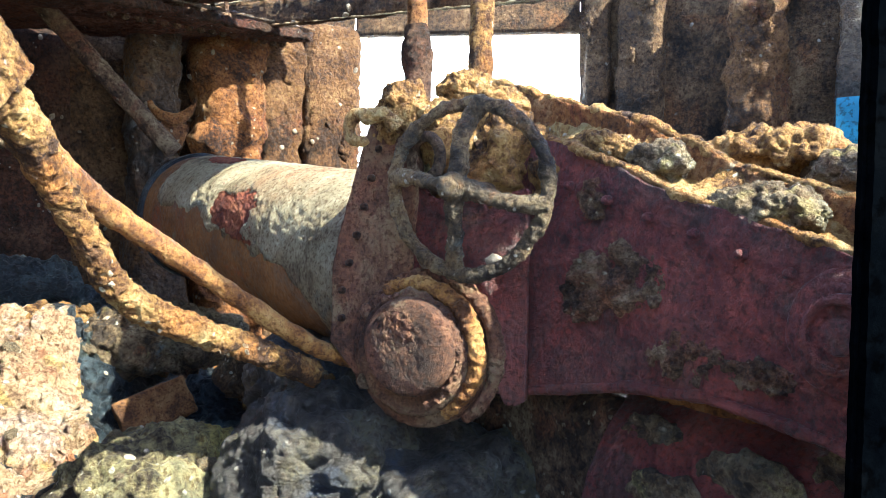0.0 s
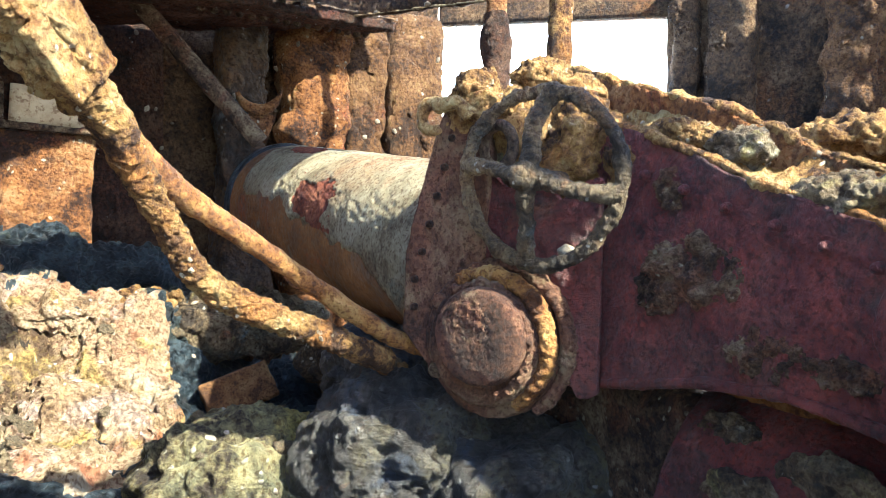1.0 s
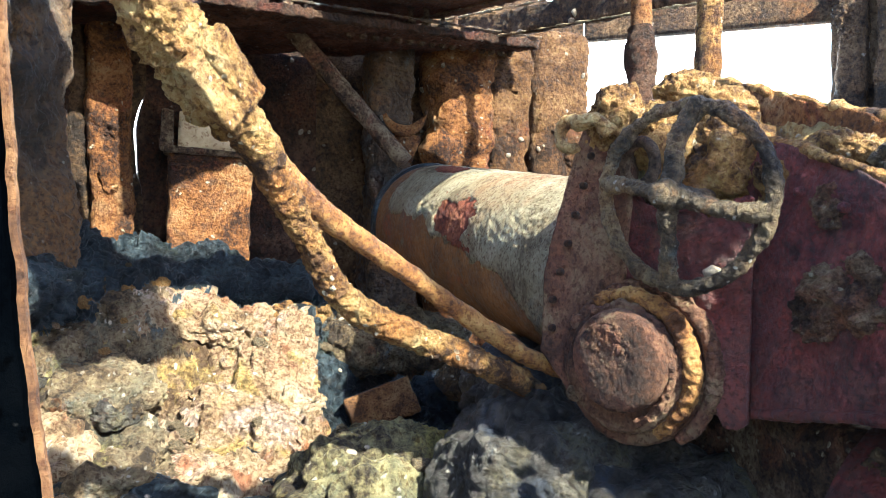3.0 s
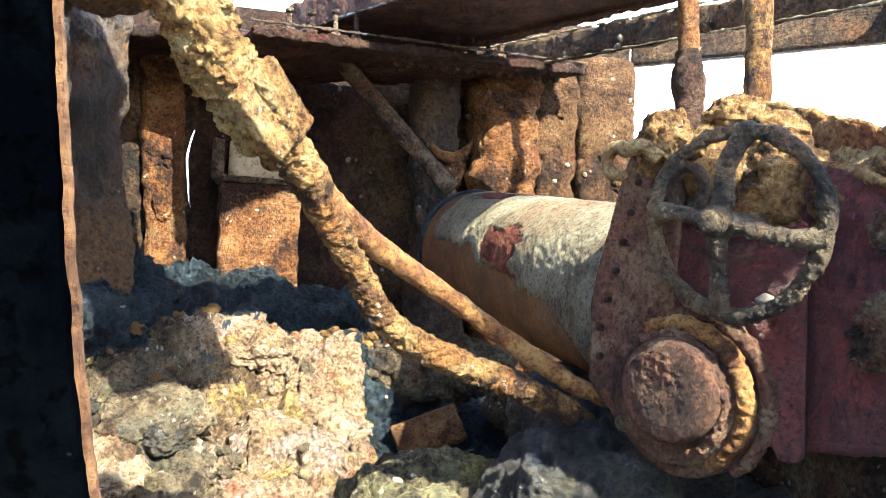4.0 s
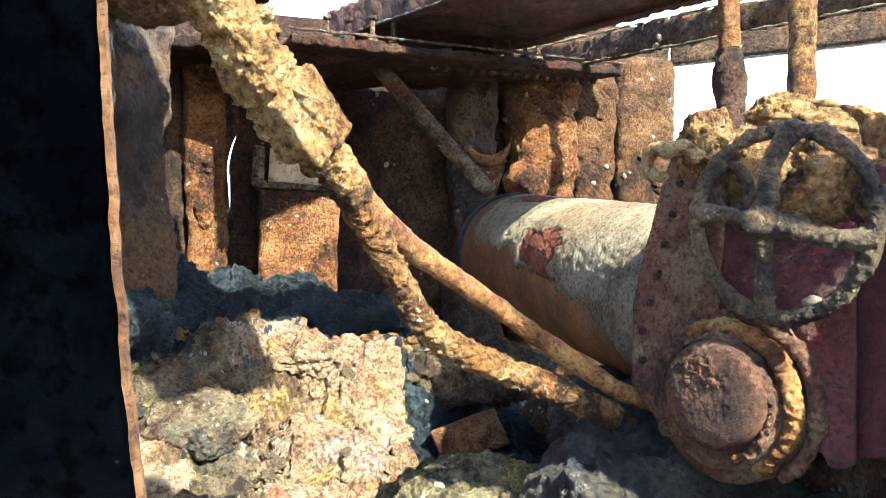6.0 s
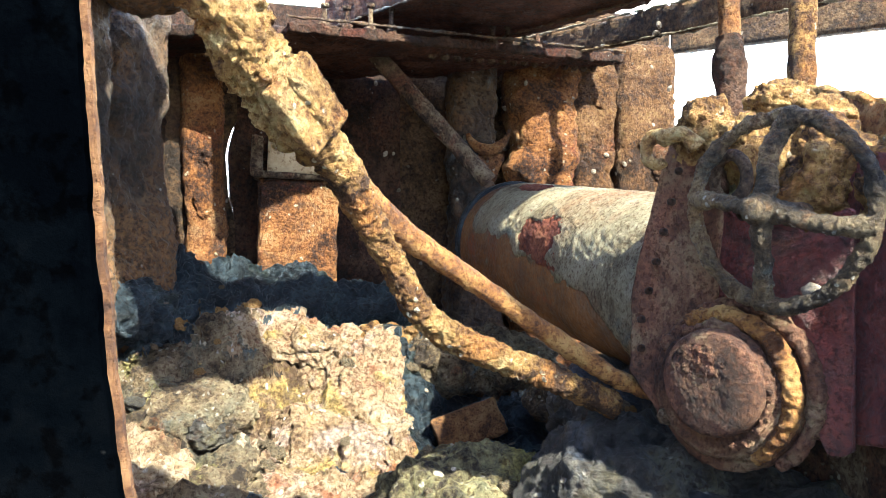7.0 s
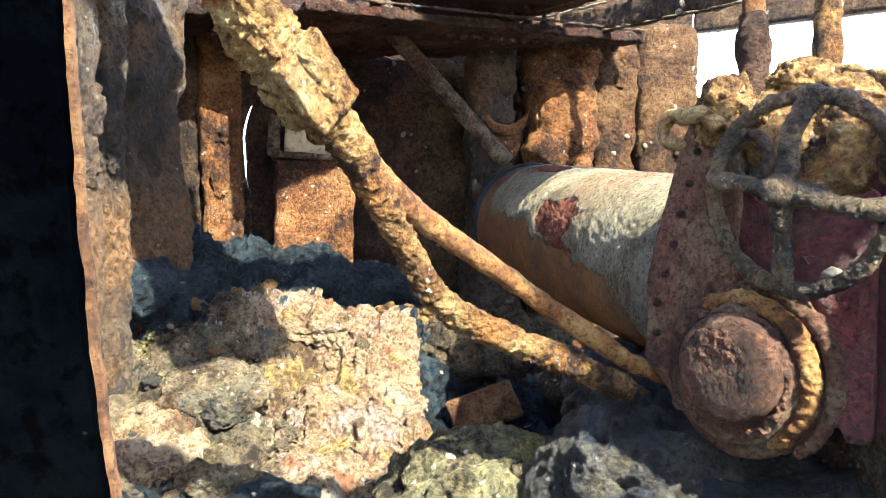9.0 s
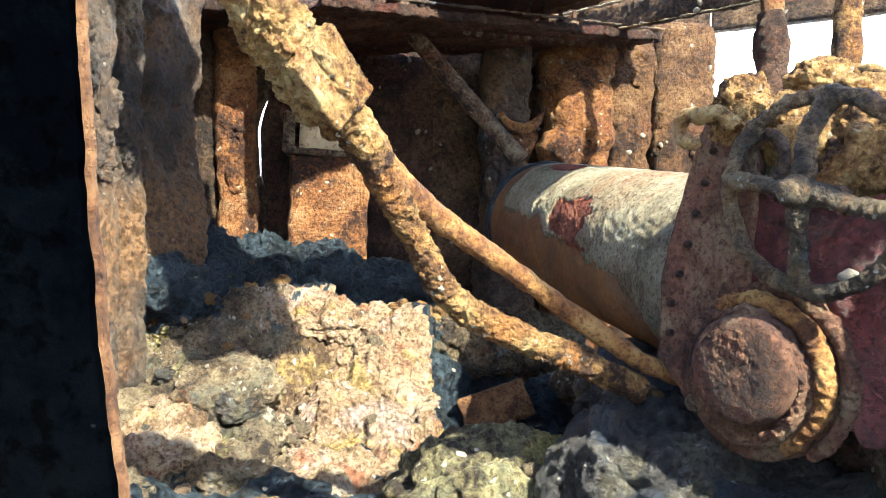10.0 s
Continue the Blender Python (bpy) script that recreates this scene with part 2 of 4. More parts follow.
def mesh_of(name, verts, faces, material, smooth=True):
    me = bpy.data.meshes.new(name)
    me.from_pydata(verts, [], faces)
    me.materials.append(material)
    if smooth:
        me.polygons.foreach_set("use_smooth", [True] * len(me.polygons))
    me.update()
    return me


def put(name, me, parent=None, label="", category="", group="", kind="", m=None):
    ob = new(name, me)
    if parent:
        ob.parent = parent
    if m is not None:
        ob.matrix_basis = m
    return tagged(ob, label, category, group, kind)


def thing(name, at, label, category, group="", kind=""):
    ob = new(name)
    ob.empty_display_size = 0.05
    ob.location = at
    return tagged(ob, label, category, group, kind)


def part(name, me, parent, label=""):
    """Links a mesh given in world places under a thing (or a part of one)."""
    ob = new(name, me)
    ob.parent = parent
    at = Vector(parent.location) if parent.parent is None else Vector(parent.location) + Vector(parent.parent.location)
    ob.matrix_parent_inverse = Matrix.Translation(-at) if parent.parent is None else Matrix()
    return tagged(ob, label)


def displaced(verts, faces, amount, scale, pits=0.0, pit_scale=20.0, fine=0.0, fine_scale=60.0, lumps=0.0, lump_scale=60.0):
    """Pushes points along their normals by fractal noise, with pits, crusty lumps and fine grain."""
    me = bpy.data.meshes.new("work")
    me.from_pydata(verts, [], faces)
    normals = [v.normal.copy() for v in me.vertices]
    bpy.data.meshes.remove(me)
    out = []
    for v, n in zip(verts, normals):
        v = Vector(v)
        d = amount * rough_at(v, scale)
        if pits:
            d -= pits * max(0.0, 0.28 - pit_at(v, pit_scale)) / 0.28
        if fine:
            d += fine * noise.fractal(v * fine_scale, 0.7, 2.0, 3)
        if lumps:
            w = v + Vector((noise.noise(v * lump_scale * 0.7), noise.noise(v * lump_scale * 0.7 + Vector((7, 3, 1))), 0)) * (0.5 / lump_scale)
            d += lumps * (2.4 * dome_at(w * lump_scale) + 1.1 * dome_at(w * lump_scale * 2.3))
        out.append(v + n * d)
    return out


def box_points(sx, sy, sz, res, soft=0.01):
    """A box, centred, of welded grids with rounded edges."""
    counts = [max(2, int(s / res)) for s in (sx, sy, sz)]
    half = Vector((sx, sy, sz)) / 2
    index, verts, faces = {}, [], []

    def vert(ijk):
        if ijk not in index:
            p = Vector([(2 * i / c - 1) * h for i, c, h in zip(ijk, counts, half)])
            core = Vector([max(-h + soft, min(h - soft, q)) for q, h in zip(p, half)])
            off = p - core
            if off.length > 1e-9:
                p = core + off.normalized() * soft
            index[ijk] = len(verts)
            verts.append(p)
        return index[ijk]

    for axis in range(3):
        a, b = (axis + 1) % 3, (axis + 2) % 3
        for side in (0, counts[axis]):
            for i in range(counts[a]):
                for j in range(counts[b]):
                    quad = []
                    for di, dj in ((0, 0), (1, 0), (1, 1), (0, 1)):
                        ijk = [0, 0, 0]
                        ijk[axis], ijk[a], ijk[b] = side, i + di, j + dj
                        quad.append(vert(tuple(ijk)))
                    faces.append(quad if side else quad[::-1])
    return verts, faces


def rough_box(name, size, m, material, res=0.015, soft=0.012, amount=0.012, scale=8.0, pits=0.0, pit_scale=18.0, fine=0.002, warp=None, lumps=0.0, lump_scale=60.0):
    verts, faces = box_points(*size, res, soft)
    if warp:
        verts = [warp(v) for v in verts]
    verts = [m @ v for v in verts]
    return mesh_of(name, displaced(verts, faces, amount, scale, pits, pit_scale, fine, 60.0, lumps, lump_scale), faces, material)


def sphere_points(detail):
    bm = bmesh.new()
    bmesh.ops.create_icosphere(bm, subdivisions=detail, radius=1)
    verts = [v.co.copy() for v in bm.verts]
    faces = [[v.index for v in f.verts] for f in bm.faces]
    bm.free()
    return verts, faces


SPHERES = {}


def boulder_mesh(name, at, size, material, turn=0.0, detail=5, amount=0.22, scale=1.5, pits=0.0, craggy=0.06, seed=0.0, flat=0.0):
    """A craggy lump: a squashed sphere broken by cells, fractal noise and pits."""
    if detail not in SPHERES:
        SPHERES[detail] = sphere_points(detail)
    base, faces = SPHERES[detail]
    shift = Vector((seed * 3.1, seed * 1.7, seed * 2.3))
    mean = (size[0] * size[1] * size[2]) ** (1 / 3)
    rot = Matrix.Rotation(radians(turn), 3, "Z")
    verts = []
    for v in base:
        q = Vector((v.x * size[0], v.y * size[1], v.z * size[2])) * (scale / mean) + shift
        r = 1 + amount * noise.fractal(q, 0.9, 2.0, 4)
        r += craggy * 3.6 * dome_at(q * 1.1)
        r += craggy * 1.7 * dome_at(q * 3.1)
        r += craggy * 0.6 * dome_at(q * 8.0)
        r += 0.065 * noise.fractal(q * 3.5, 0.8, 2.1, 7)
        w = v.copy()
        if flat and w.z > flat:
            w.z = flat + (w.z - flat) * 0.35
        out = Vector((v.x / size[0], v.y / size[1], v.z / size[2])).normalized()
        w = rot @ (Vector((w.x * size[0], w.y * size[1], w.z * size[2])) + out * (r - 1) * min(mean, 1.6 * min(size)))
        verts.append(w + Vector(at))
    return mesh_of(name, verts, faces, material)


def boulder(name, at, size, material, label, category="rock", group="", **kw):
    me = boulder_mesh(name, (0, 0, 0), size, material, **kw)
    ob = put(name, me, label=label, category=category, group=group)
    ob.location = at
    return ob


def spline(points, steps):
    """A smooth line through the given points (and radii)."""
    pts = [np.array(p, float) for p in points]
    pts = [2 * pts[0] - pts[1]] + pts + [2 * pts[-1] - pts[-2]]
    out = []
    for i in range(1, len(pts) - 2):
        a, b, c, d = pts[i - 1 : i + 3]
        for k in range(steps):
            t = k / steps
            out.append(0.5 * (2 * b + (c - a) * t + (2 * a - 5 * b + 4 * c - d) * t * t + (3 * b - a - 3 * c + d) * t**3))
    out.append(pts[-2])
    return out


def tube_mesh(name, points, material, segs=28, steps=24, amount=0.003, scale=30.0, fine=0.001, pits=0.0, closed=False, lumps=0.0, lump_scale=60.0):
    """A tube through rows of x, y, z, radius, with closed ends and a rough skin."""
    if closed:
        line = [np.array(p, float) for p in points]
    else:
        line = spline(points, steps)
    verts, faces = [], []
    n = len(line)
    up = Vector((0.13, 0.21, 0.97))
    for i, row in enumerate(line):
        p = Vector(row[:3])
        if closed:
            d = Vector(line[(i + 1) % n][:3]) - Vector(line[i - 1][:3])
        else:
            d = Vector(line[min(i + 1, n - 1)][:3]) - Vector(line[max(i - 1, 0)][:3])
        d.normalize()
        side = d.cross(up).normalized()
        top = side.cross(d)
        for k in range(segs):
            a = 2 * math.pi * k / segs
            verts.append(p + (side * math.cos(a) + top * math.sin(a)) * row[3])
    rings = n if closed else n - 1
    for i in range(rings):
        for k in range(segs):
            j, k2 = (i + 1) % n, (k + 1) % segs
            faces.append((i * segs + k, i * segs + k2, j * segs + k2, j * segs + k))
    if not closed:
        for i, turn in ((0, 1), (n - 1, -1)):
            c = len(verts)
            verts.append(Vector(line[i][:3]))
            for k in range(segs):
                f = (i * segs + k, c, i * segs + (k + 1) % segs)
                faces.append(f if turn > 0 else f[::-1])
    return mesh_of(name, displaced(verts, faces, amount, scale, pits, 45.0, fine, 120.0, lumps, lump_scale), faces, material)


def turned_mesh(name, profile, m, material, segs=64, amount=0.0015, scale=25.0, fine=0.0006, pits=0.0, res=0.006):
    """A turned piece: rows of (radius, height) about the local z axis, laid out by m."""
    rows = []
    for (r0, h0), (r1, h1) in zip(profile, profile[1:]):
        k = max(1, int(math.hypot(r1 - r0, h1 - h0) / res))
        rows += [(r0 + (r1 - r0) * i / k, h0 + (h1 - h0) * i / k) for i in range(k)]
    rows.append(profile[-1])
    verts, faces = [], []
    for r, h in rows:
        for k in range(segs):
            a = 2 * math.pi * k / segs
            verts.append(m @ Vector((max(r, 1e-4) * math.cos(a), max(r, 1e-4) * math.sin(a), h)))
    for i in range(len(rows) - 1):
        for k in range(segs):
            k2 = (k + 1) % segs
            faces.append((i * segs + k, i * segs + k2, (i + 1) * segs + k2, (i + 1) * segs + k))
    if amount:
        verts = displaced(verts, faces, amount, scale, pits, 40.0, fine, 120.0)
    return mesh_of(name, verts, faces, material)


def sheet_mesh(name, outline, place, thick, material, nu=90, nz=30, amount=0.003, scale=9.0, fine=0.001, edge=0.0):
    """A thick plate. outline(i) gives (along, low, high) for i in 0..1; place(along, depth, z) gives the world point."""
    verts, faces = [], []
    for side in (0, 1):
        for i in range(nu + 1):
            u, lo, hi = outline(i / nu)
            for j in range(nz + 1):
                z = lo + (hi - lo) * j / nz
                w = edge * noise.fractal(Vector((u * 14, 3.0, z * 14)), 0.8, 2.0, 4) * (abs(2 * j / nz - 1) ** 3)
                p = place(u, -thick * side, z + w)
                d = 0 if side else amount * rough_at(p, scale) + fine * noise.fractal(p * 70, 0.7, 2.0, 3)
                verts.append(place(u, -thick * side + d, z + w))
    k = (nu + 1) * (nz + 1)

    def at(side, i, j):
        return side * k + i * (nz + 1) + j

    for i in range(nu):
        for j in range(nz):
            faces.append((at(0, i, j), at(0, i, j + 1), at(0, i + 1, j + 1), at(0, i + 1, j)))
            faces.append((at(1, i, j), at(1, i + 1, j), at(1, i + 1, j + 1), at(1, i, j + 1)))
        faces.append((at(0, i, 0), at(0, i + 1, 0), at(1, i + 1, 0), at(1, i, 0)))
        faces.append((at(0, i, nz), at(1, i, nz), at(1, i + 1, nz), at(0, i + 1, nz)))
    for j in range(nz):
        faces.append((at(0, 0, j), at(1, 0, j), at(1, 0, j + 1), at(0, 0, j + 1)))
        faces.append((at(0, nu, j), at(0, nu, j + 1), at(1, nu, j + 1), at(1, nu, j)))
    return mesh_of(name, verts, faces, material)


def table(rows):
    """A smooth function through rows of (x, y)."""
    xs, ys = [r[0] for r in rows], [r[1] for r in rows]
    return lambda x: float(np.interp(x, xs, ys))


def basis(at, right, up):
    """A pose with local x along right, y along up and z out of them."""
    x, y = Vector(right).normalized(), Vector(up).normalized()
    z = x.cross(y).normalized()
    y = z.cross(x)
    m = Matrix((x, y, z)).transposed().to_4x4()
    m.translation = at
    return m


def along(p0, p1, up=(0, 0, 1)):
    """A pose midway between two points, local x from one to the other, z near up, and their distance."""
    p0, p1 = Vector(p0), Vector(p1)
    x = (p1 - p0).normalized()
    y = Vector(up).cross(x).normalized()
    z = x.cross(y)
    m = Matrix((x, y, z)).transposed().to_4x4()
    m.translation = (p0 + p1) / 2
    return m, (p1 - p0).length


# ---------------------------------------------------------------- surroundings
# Unseen floor, its tone raised to bounce sunlight onto the engine.
ground = put("ground", mesh_of("ground", [(-60, -60, 0), (60, -60, 0), (60, 60, 0), (-60, 60, 0)], [(0, 1, 2, 3)], GROUND), label="unseen pale grey concrete hall floor, toned to bounce light", category="floor", kind="structure")


def glazed_wall(name, p0, p1, z1, panes, label):
    root = thing(name, (*((Vector(p0) + Vector(p1)) / 2), 0), label, "backdrop", kind="structure")
    a, b = Vector((*p0, 0)), Vector((*p1, 0))
    for i in range(panes):
        q0, q1 = a.lerp(b, (i + 0.015) / panes), a.lerp(b, (i + 0.985) / panes)
        me = mesh_of("pane", [q0, q1, q1 + Vector((0, 0, z1)), q0 + Vector((0, 0, z1))], [(0, 1, 2, 3)], GLAZING, False)
        part("pane", me, root)
        m, _ = along(b.lerp(a, i / panes), b.lerp(a, i / panes) + Vector((0, 0, z1)), (b - a))
        part("mullion", rough_box("mullion", (z1, 0.10, 0.10), m, MULLION, res=2, soft=0.01, amount=0, fine=0), root)
    return root


glazed_wall("backdrop", (-14, 12), (14, 12), 9, 16, "bright white glazed hall wall with pale mullions")

# ---------------------------------------------------------------- hull shell
HULL = [(-0.70, 0.47), (-0.80, 1.50), (-0.97, 2.45), (-0.86, 2.78), (-0.16, 3.05), (0.88, 3.27), (1.66, 2.84), (2.20, 1.95), (2.30, 0.47)]


def wall_mesh(name, p0, p1, z0, z1, thick=0.05, left_edge=None, right_edge=None, amount=0.02, material=None):
    """A stretch of rough hull plating between two plan points, inner face on their near side."""
    p0, p1 = Vector(p0), Vector(p1)
    length = (p1 - p0).length
    d = (p1 - p0) / length
    out = Vector((d.y, -d.x))

    def place(u, depth, z):
        q = p0 + d * u + out * depth
        return Vector((q.x, q.y, z))

    nu, nz = max(2, int(length / 0.014)), max(2, int((z1 - z0) / 0.02))
    me = sheet_mesh(name, lambda i: (i * length, z0, z1), place, thick, material or WALL, nu, nz, amount, 6.0, 0.003)
    if left_edge or right_edge:
        for v in me.vertices:
            u = (Vector((v.co.x, v.co.y)) - p0).dot(d)
            lo = left_edge(v.co.z) if left_edge else 0.0
            hi = length + (right_edge(v.co.z) if right_edge else 0.0)
            q = p0 + d * (lo + (hi - lo) * u / length) + out * (Vector((v.co.x, v.co.y)) - p0).dot(out)
            v.co.x, v.co.y = q.x, q.y
    return me


def wall(name, p0, p1, z0, z1, label, **kw):
    return put(name, wall_mesh(name, p0, p1, z0, z1, **kw), label=label, category="wall", kind="structure")


SLIT = (-0.728, 2.831)
slit_line = table([(0.0, 0.012), (1.62, 0.018), (1.68, 0.012), (1.72, 0.001), (1.78, -0.001), (1.87, -0.006), (1.93, 0.006), (1.99, 0.028), (2.4, 0.03)])
slit_wide = table([(0.0, 0.0), (1.64, 0.0), (1.68, 0.003), (1.73, 0.005), (1.76, 0.008), (1.85, 0.010), (1.94, 0.007), (1.99, 0.0), (2.4, 0.0)])
wall("wall_left", HULL[0], HULL[1], 0.0, 2.25, "rust-brown corroded hull plating")
wall("wall_left_far", HULL[1], HULL[2], 0.0, 2.3, "grey and brown corroded hull plating")
wall("wall_corner", HULL[2], HULL[3], 0.0, 2.40, "dark corroded hull corner", material=DARK)
wall("wall_back_left", HULL[3], SLIT, 0.0, 2.40, "rusty hull plating with a torn slit", right_edge=lambda z: slit_line(z) - slit_wide(z) / 2, amount=0.008)
# Takes the DARK material: the recess shade is put into the wall's colour.
wall("wall_back", SLIT, HULL[4], 0.0, 2.40, "rusty hull plating beside a torn slit, recess shade put into its colour", material=DARK, left_edge=lambda z: slit_line(z) + slit_wide(z) / 2, amount=0.008)
wall("wall_back_middle", HULL[4], HULL[5], 0.0, 2.45, "brown rusted hull plating with shells")
wall("wall_window_below", HULL[5], HULL[6], 0.0, 1.62, "rusted hull plating under a cut opening")
wall("wall_window_above", HULL[5], HULL[6], 2.305, 2.50, "rusted plate strip over a cut opening", amount=0.006)
wall("wall_right", HULL[6], HULL[7], 0.0, 2.5, "dark brown hull plating with vertical ribs")
wall("wall_right_near", HULL[7], HULL[8], 0.0, 2.3, "dark brown hull plating")


def rib(at, width, depth, z0, z1, material, label, lean=0.0, taper=0.0, turn=0.0, lump=0.03):
    """One upright hull frame, swollen by corrosion."""
    def warp(v):
        k = v.z / (z1 - z0) + 0.5
        f = 1 - taper * k
        return Vector((v.x * f + lean * (k - 0.5), v.y, v.z))

    m = pose(at[0], at[1], (z0 + z1) / 2, 0, 0, turn)
    me = rough_box("hull_rib", (width, depth, z1 - z0), Matrix(), material, res=0.013, soft=min(width, depth) * 0.3, amount=lump, scale=5.0 + at[0], pits=0.004, pit_scale=26, fine=0.006, warp=warp, lumps=0.0016, lump_scale=34)
    ob = put("hull_rib", me, label=label, category="hull rib", group="upright hull ribs", m=m)
    dice = random.Random(int(1000 * (at[0] + 5) + 77 * at[1]))
    for _ in range(4):
        r = dice.uniform(0.02, 0.04)
        c = Vector((dice.uniform(-0.32, 0.32) * width, -depth * 0.47, dice.uniform(0.02, 0.46) * (z1 - z0)))
        me = boulder_mesh("scab", c, (r, 0.012, r * dice.uniform(1.0, 2.0)), material, detail=4, seed=dice.uniform(0, 40), amount=0.5)
        put("scab", me, parent=ob)
    return ob


rib((0.10, 3.02), 0.22, 0.16, 1.0, 2.25, GREYRIB, "grey corroded hull rib with a ragged lower face", taper=0.35, turn=12)
rib((0.355, 3.08), 0.25, 0.20, 1.0, 2.25, RUST, "orange-brown swollen hull rib with shells", turn=12, lump=0.045)
rib((0.545, 3.13), 0.17, 0.12, 1.0, 2.28, RIBSHADE, "brown hull rib, shade put into its colour", turn=12)
rib((0.745, 3.17), 0.235, 0.14, 1.0, 2.31, RIBSHADE, "brown hull rib dotted with shells beside a bright opening, shade put into its colour", turn=12, lump=0.015)
rib((-0.783, 2.73), 0.132, 0.14, 1.1, 2.2, RUST, "orange rusted hull rib beside a torn slit", turn=16, lump=0.015)
rib((-0.885, 2.76), 0.12, 0.16, 0.9, 2.25, WALL, "dark hull corner post in shade", turn=40, lump=0.01)
rib((-0.90, 2.33), 0.27, 0.18, 1.1, 2.25, GREYRIB, "thick grey and tan crusted hull rib", turn=68, lump=0.045)
rib((-0.875, 2.02), 0.12, 0.16, 1.0, 2.25, GREYRIB, "tall brown hull rib with pale streaks", turn=72, lump=0.02)
rib((-0.80, 1.66), 0.22, 0.14, 1.0, 2.2, GREYRIB, "grey crusted hull rib, reflected sky blue put into its colour", turn=78, lump=0.02)
rib((1.70, 2.76), 0.10, 0.12, 1.0, 2.45, WALL, "dark hull rib at the edge of an opening", turn=-52, lump=0.012)
rib((1.80, 2.62), 0.18, 0.14, 1.0, 2.45, WALL, "brown hull rib dotted with shells", turn=-58, lump=0.012)
rib((2.02, 2.26), 0.19, 0.20, 1.0, 2.45, RIBSHADE, "pale brown swollen hull rib", turn=-58, lump=0.03)
rib((2.16, 1.99), 0.10, 0.12, 1.0, 2.45, GREYRIB, "pale brown hull rib", turn=-60, lump=0.012)
blue = put("blue_panel", rough_box("blue_panel", (0.12, 0.02, 0.16), pose(2.10, 1.93, 1.88, 0, 0, -62), BLUE, res=0.03, soft=0.004, amount=0, fine=0), label="small blue panel on the far hull wall", category="panel")

# floor of the hull: a crusted bed rising towards the back left
def bed(x, y):
    z = 0.96 + 0.03 * math.sin(3 * x + 1.0)
    up = max(0.0, min(1.0, (y - 2.15) / 0.55))
    z += 0.30 * up * up * (3 - 2 * up) * max(0.0, min(1.0, (0.35 - x) / 0.5))
    left = max(0.0, min(1.0, (-0.30 - x) / 0.5))
    z += 0.16 * left * left * (3 - 2 * left) * max(0.0, min(1.0, (y - 1.3) / 0.9))
    p = Vector((x, y, 0.3))
    z += 0.055 * noise.fractal(p * 4.5, 0.8, 2.0, 5)
    c = noise.voronoi(p * 7)[0]
    z += 0.05 * min(0.4, c[1] - c[0]) + 0.012 * noise.fractal(p * 25, 0.7, 2.0, 4)
    return z


def bed_mesh(name, x0, x1, y0, y1, step, material):
    nx, ny = int((x1 - x0) / step), int((y1 - y0) / step)
    verts = [(x0 + (x1 - x0) * i / nx, y0 + (y1 - y0) * j / ny, 0) for i in range(nx + 1) for j in range(ny + 1)]
    verts = [(x, y, bed(x, y)) for x, y, _ in verts]
    faces = [(i * (ny + 1) + j, (i + 1) * (ny + 1) + j, (i + 1) * (ny + 1) + j + 1, i * (ny + 1) + j + 1) for i in range(nx) for j in range(ny)]

    def inside(v):
        return all((b[0] - a[0]) * (v[1] - a[1]) - (b[1] - a[1]) * (v[0] - a[0]) < 0.03 for a, b in zip(HULL, HULL[1:]))

    return mesh_of(name, verts, [f for f in faces if inside(verts[f[0]])], material)


put("floor", bed_mesh("floor", -1.0, 2.3, 0.5, 3.25, 0.0085, WETSHADE), label="wet crusted bed of the hull, blue shade put into its colour", category="floor", kind="structure")

# ---------------------------------------------------------------- the cut opening in the near hull side
def frame_side(name, x_edge, x_out, lean, bow, label):
    root = thing(name, ((x_edge + x_out) / 2, 0.46, 0.0), label, "hull plate", kind="structure")
    s = 1 if x_out > x_edge else -1

    def rag(z):
        w = max(-0.3, z - 1.577)
        return x_edge + lean * w + bow * w * w + 0.0016 * noise.fractal(Vector((s * 2.0, 0, z * 22)), 0.6, 2.3, 7)

    def strip(n, y0, y1, inset, material, wide):
        rows = 420
        verts, faces = [], []
        for i in range(rows + 1):
            z = 1.80 * i / rows
            xe = rag(z) + s * inset
            for x, y in ((xe, y0), (xe + s * wide, y0), (xe + s * wide, y1), (xe, y1)):
                verts.append((x, y + 0.0015 * noise.noise(Vector((x * 9, y, z * 11))), z))
        for i in range(rows):
            for k in range(4):
                f = (i * 4 + k, i * 4 + (k + 1) % 4, i * 4 + 4 + (k + 1) % 4, i * 4 + 4 + k)
                faces.append(f if s < 0 else f[::-1])
        faces += [(0, 1, 2, 3), tuple(rows * 4 + k for k in (3, 2, 1, 0))]
        return part(n, mesh_of(n, verts, faces, material, False), root)

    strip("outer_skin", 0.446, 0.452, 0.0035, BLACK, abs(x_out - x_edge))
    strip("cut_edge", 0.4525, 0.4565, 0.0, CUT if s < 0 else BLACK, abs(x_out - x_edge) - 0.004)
    return root


frame_side("wall_near_left", -0.123, -1.30, -0.079, 0.168, "black painted hull plate, its shade put into the black, with a rust-brown cut edge")
frame_side("wall_near_right", 0.455, 2.32, 0.012, 0.0, "black painted hull plate, its shade put into the black, at a cut opening")

# ---------------------------------------------------------------- deck remains overhead
def beam(name, p0, p1, wide, high, material, label, amount=0.012, res=0.018):
    m, length = along(p0, p1)
    me = rough_box(name, (length, wide, high), Matrix(), material, res=res, soft=0.012, amount=amount, scale=7, pits=0.006, pit_scale=24, fine=0.003)
    return put(name, me, label=label, category="beam", m=m)


LEDGE0, LEDGE1 = Vector((-0.40, 2.195, 2.135)), Vector((0.63, 2.965, 2.212))
edge_dir = (LEDGE1 - LEDGE0).normalized()
back_dir = Vector((-edge_dir.y, edge_dir.x, 0)).normalized()
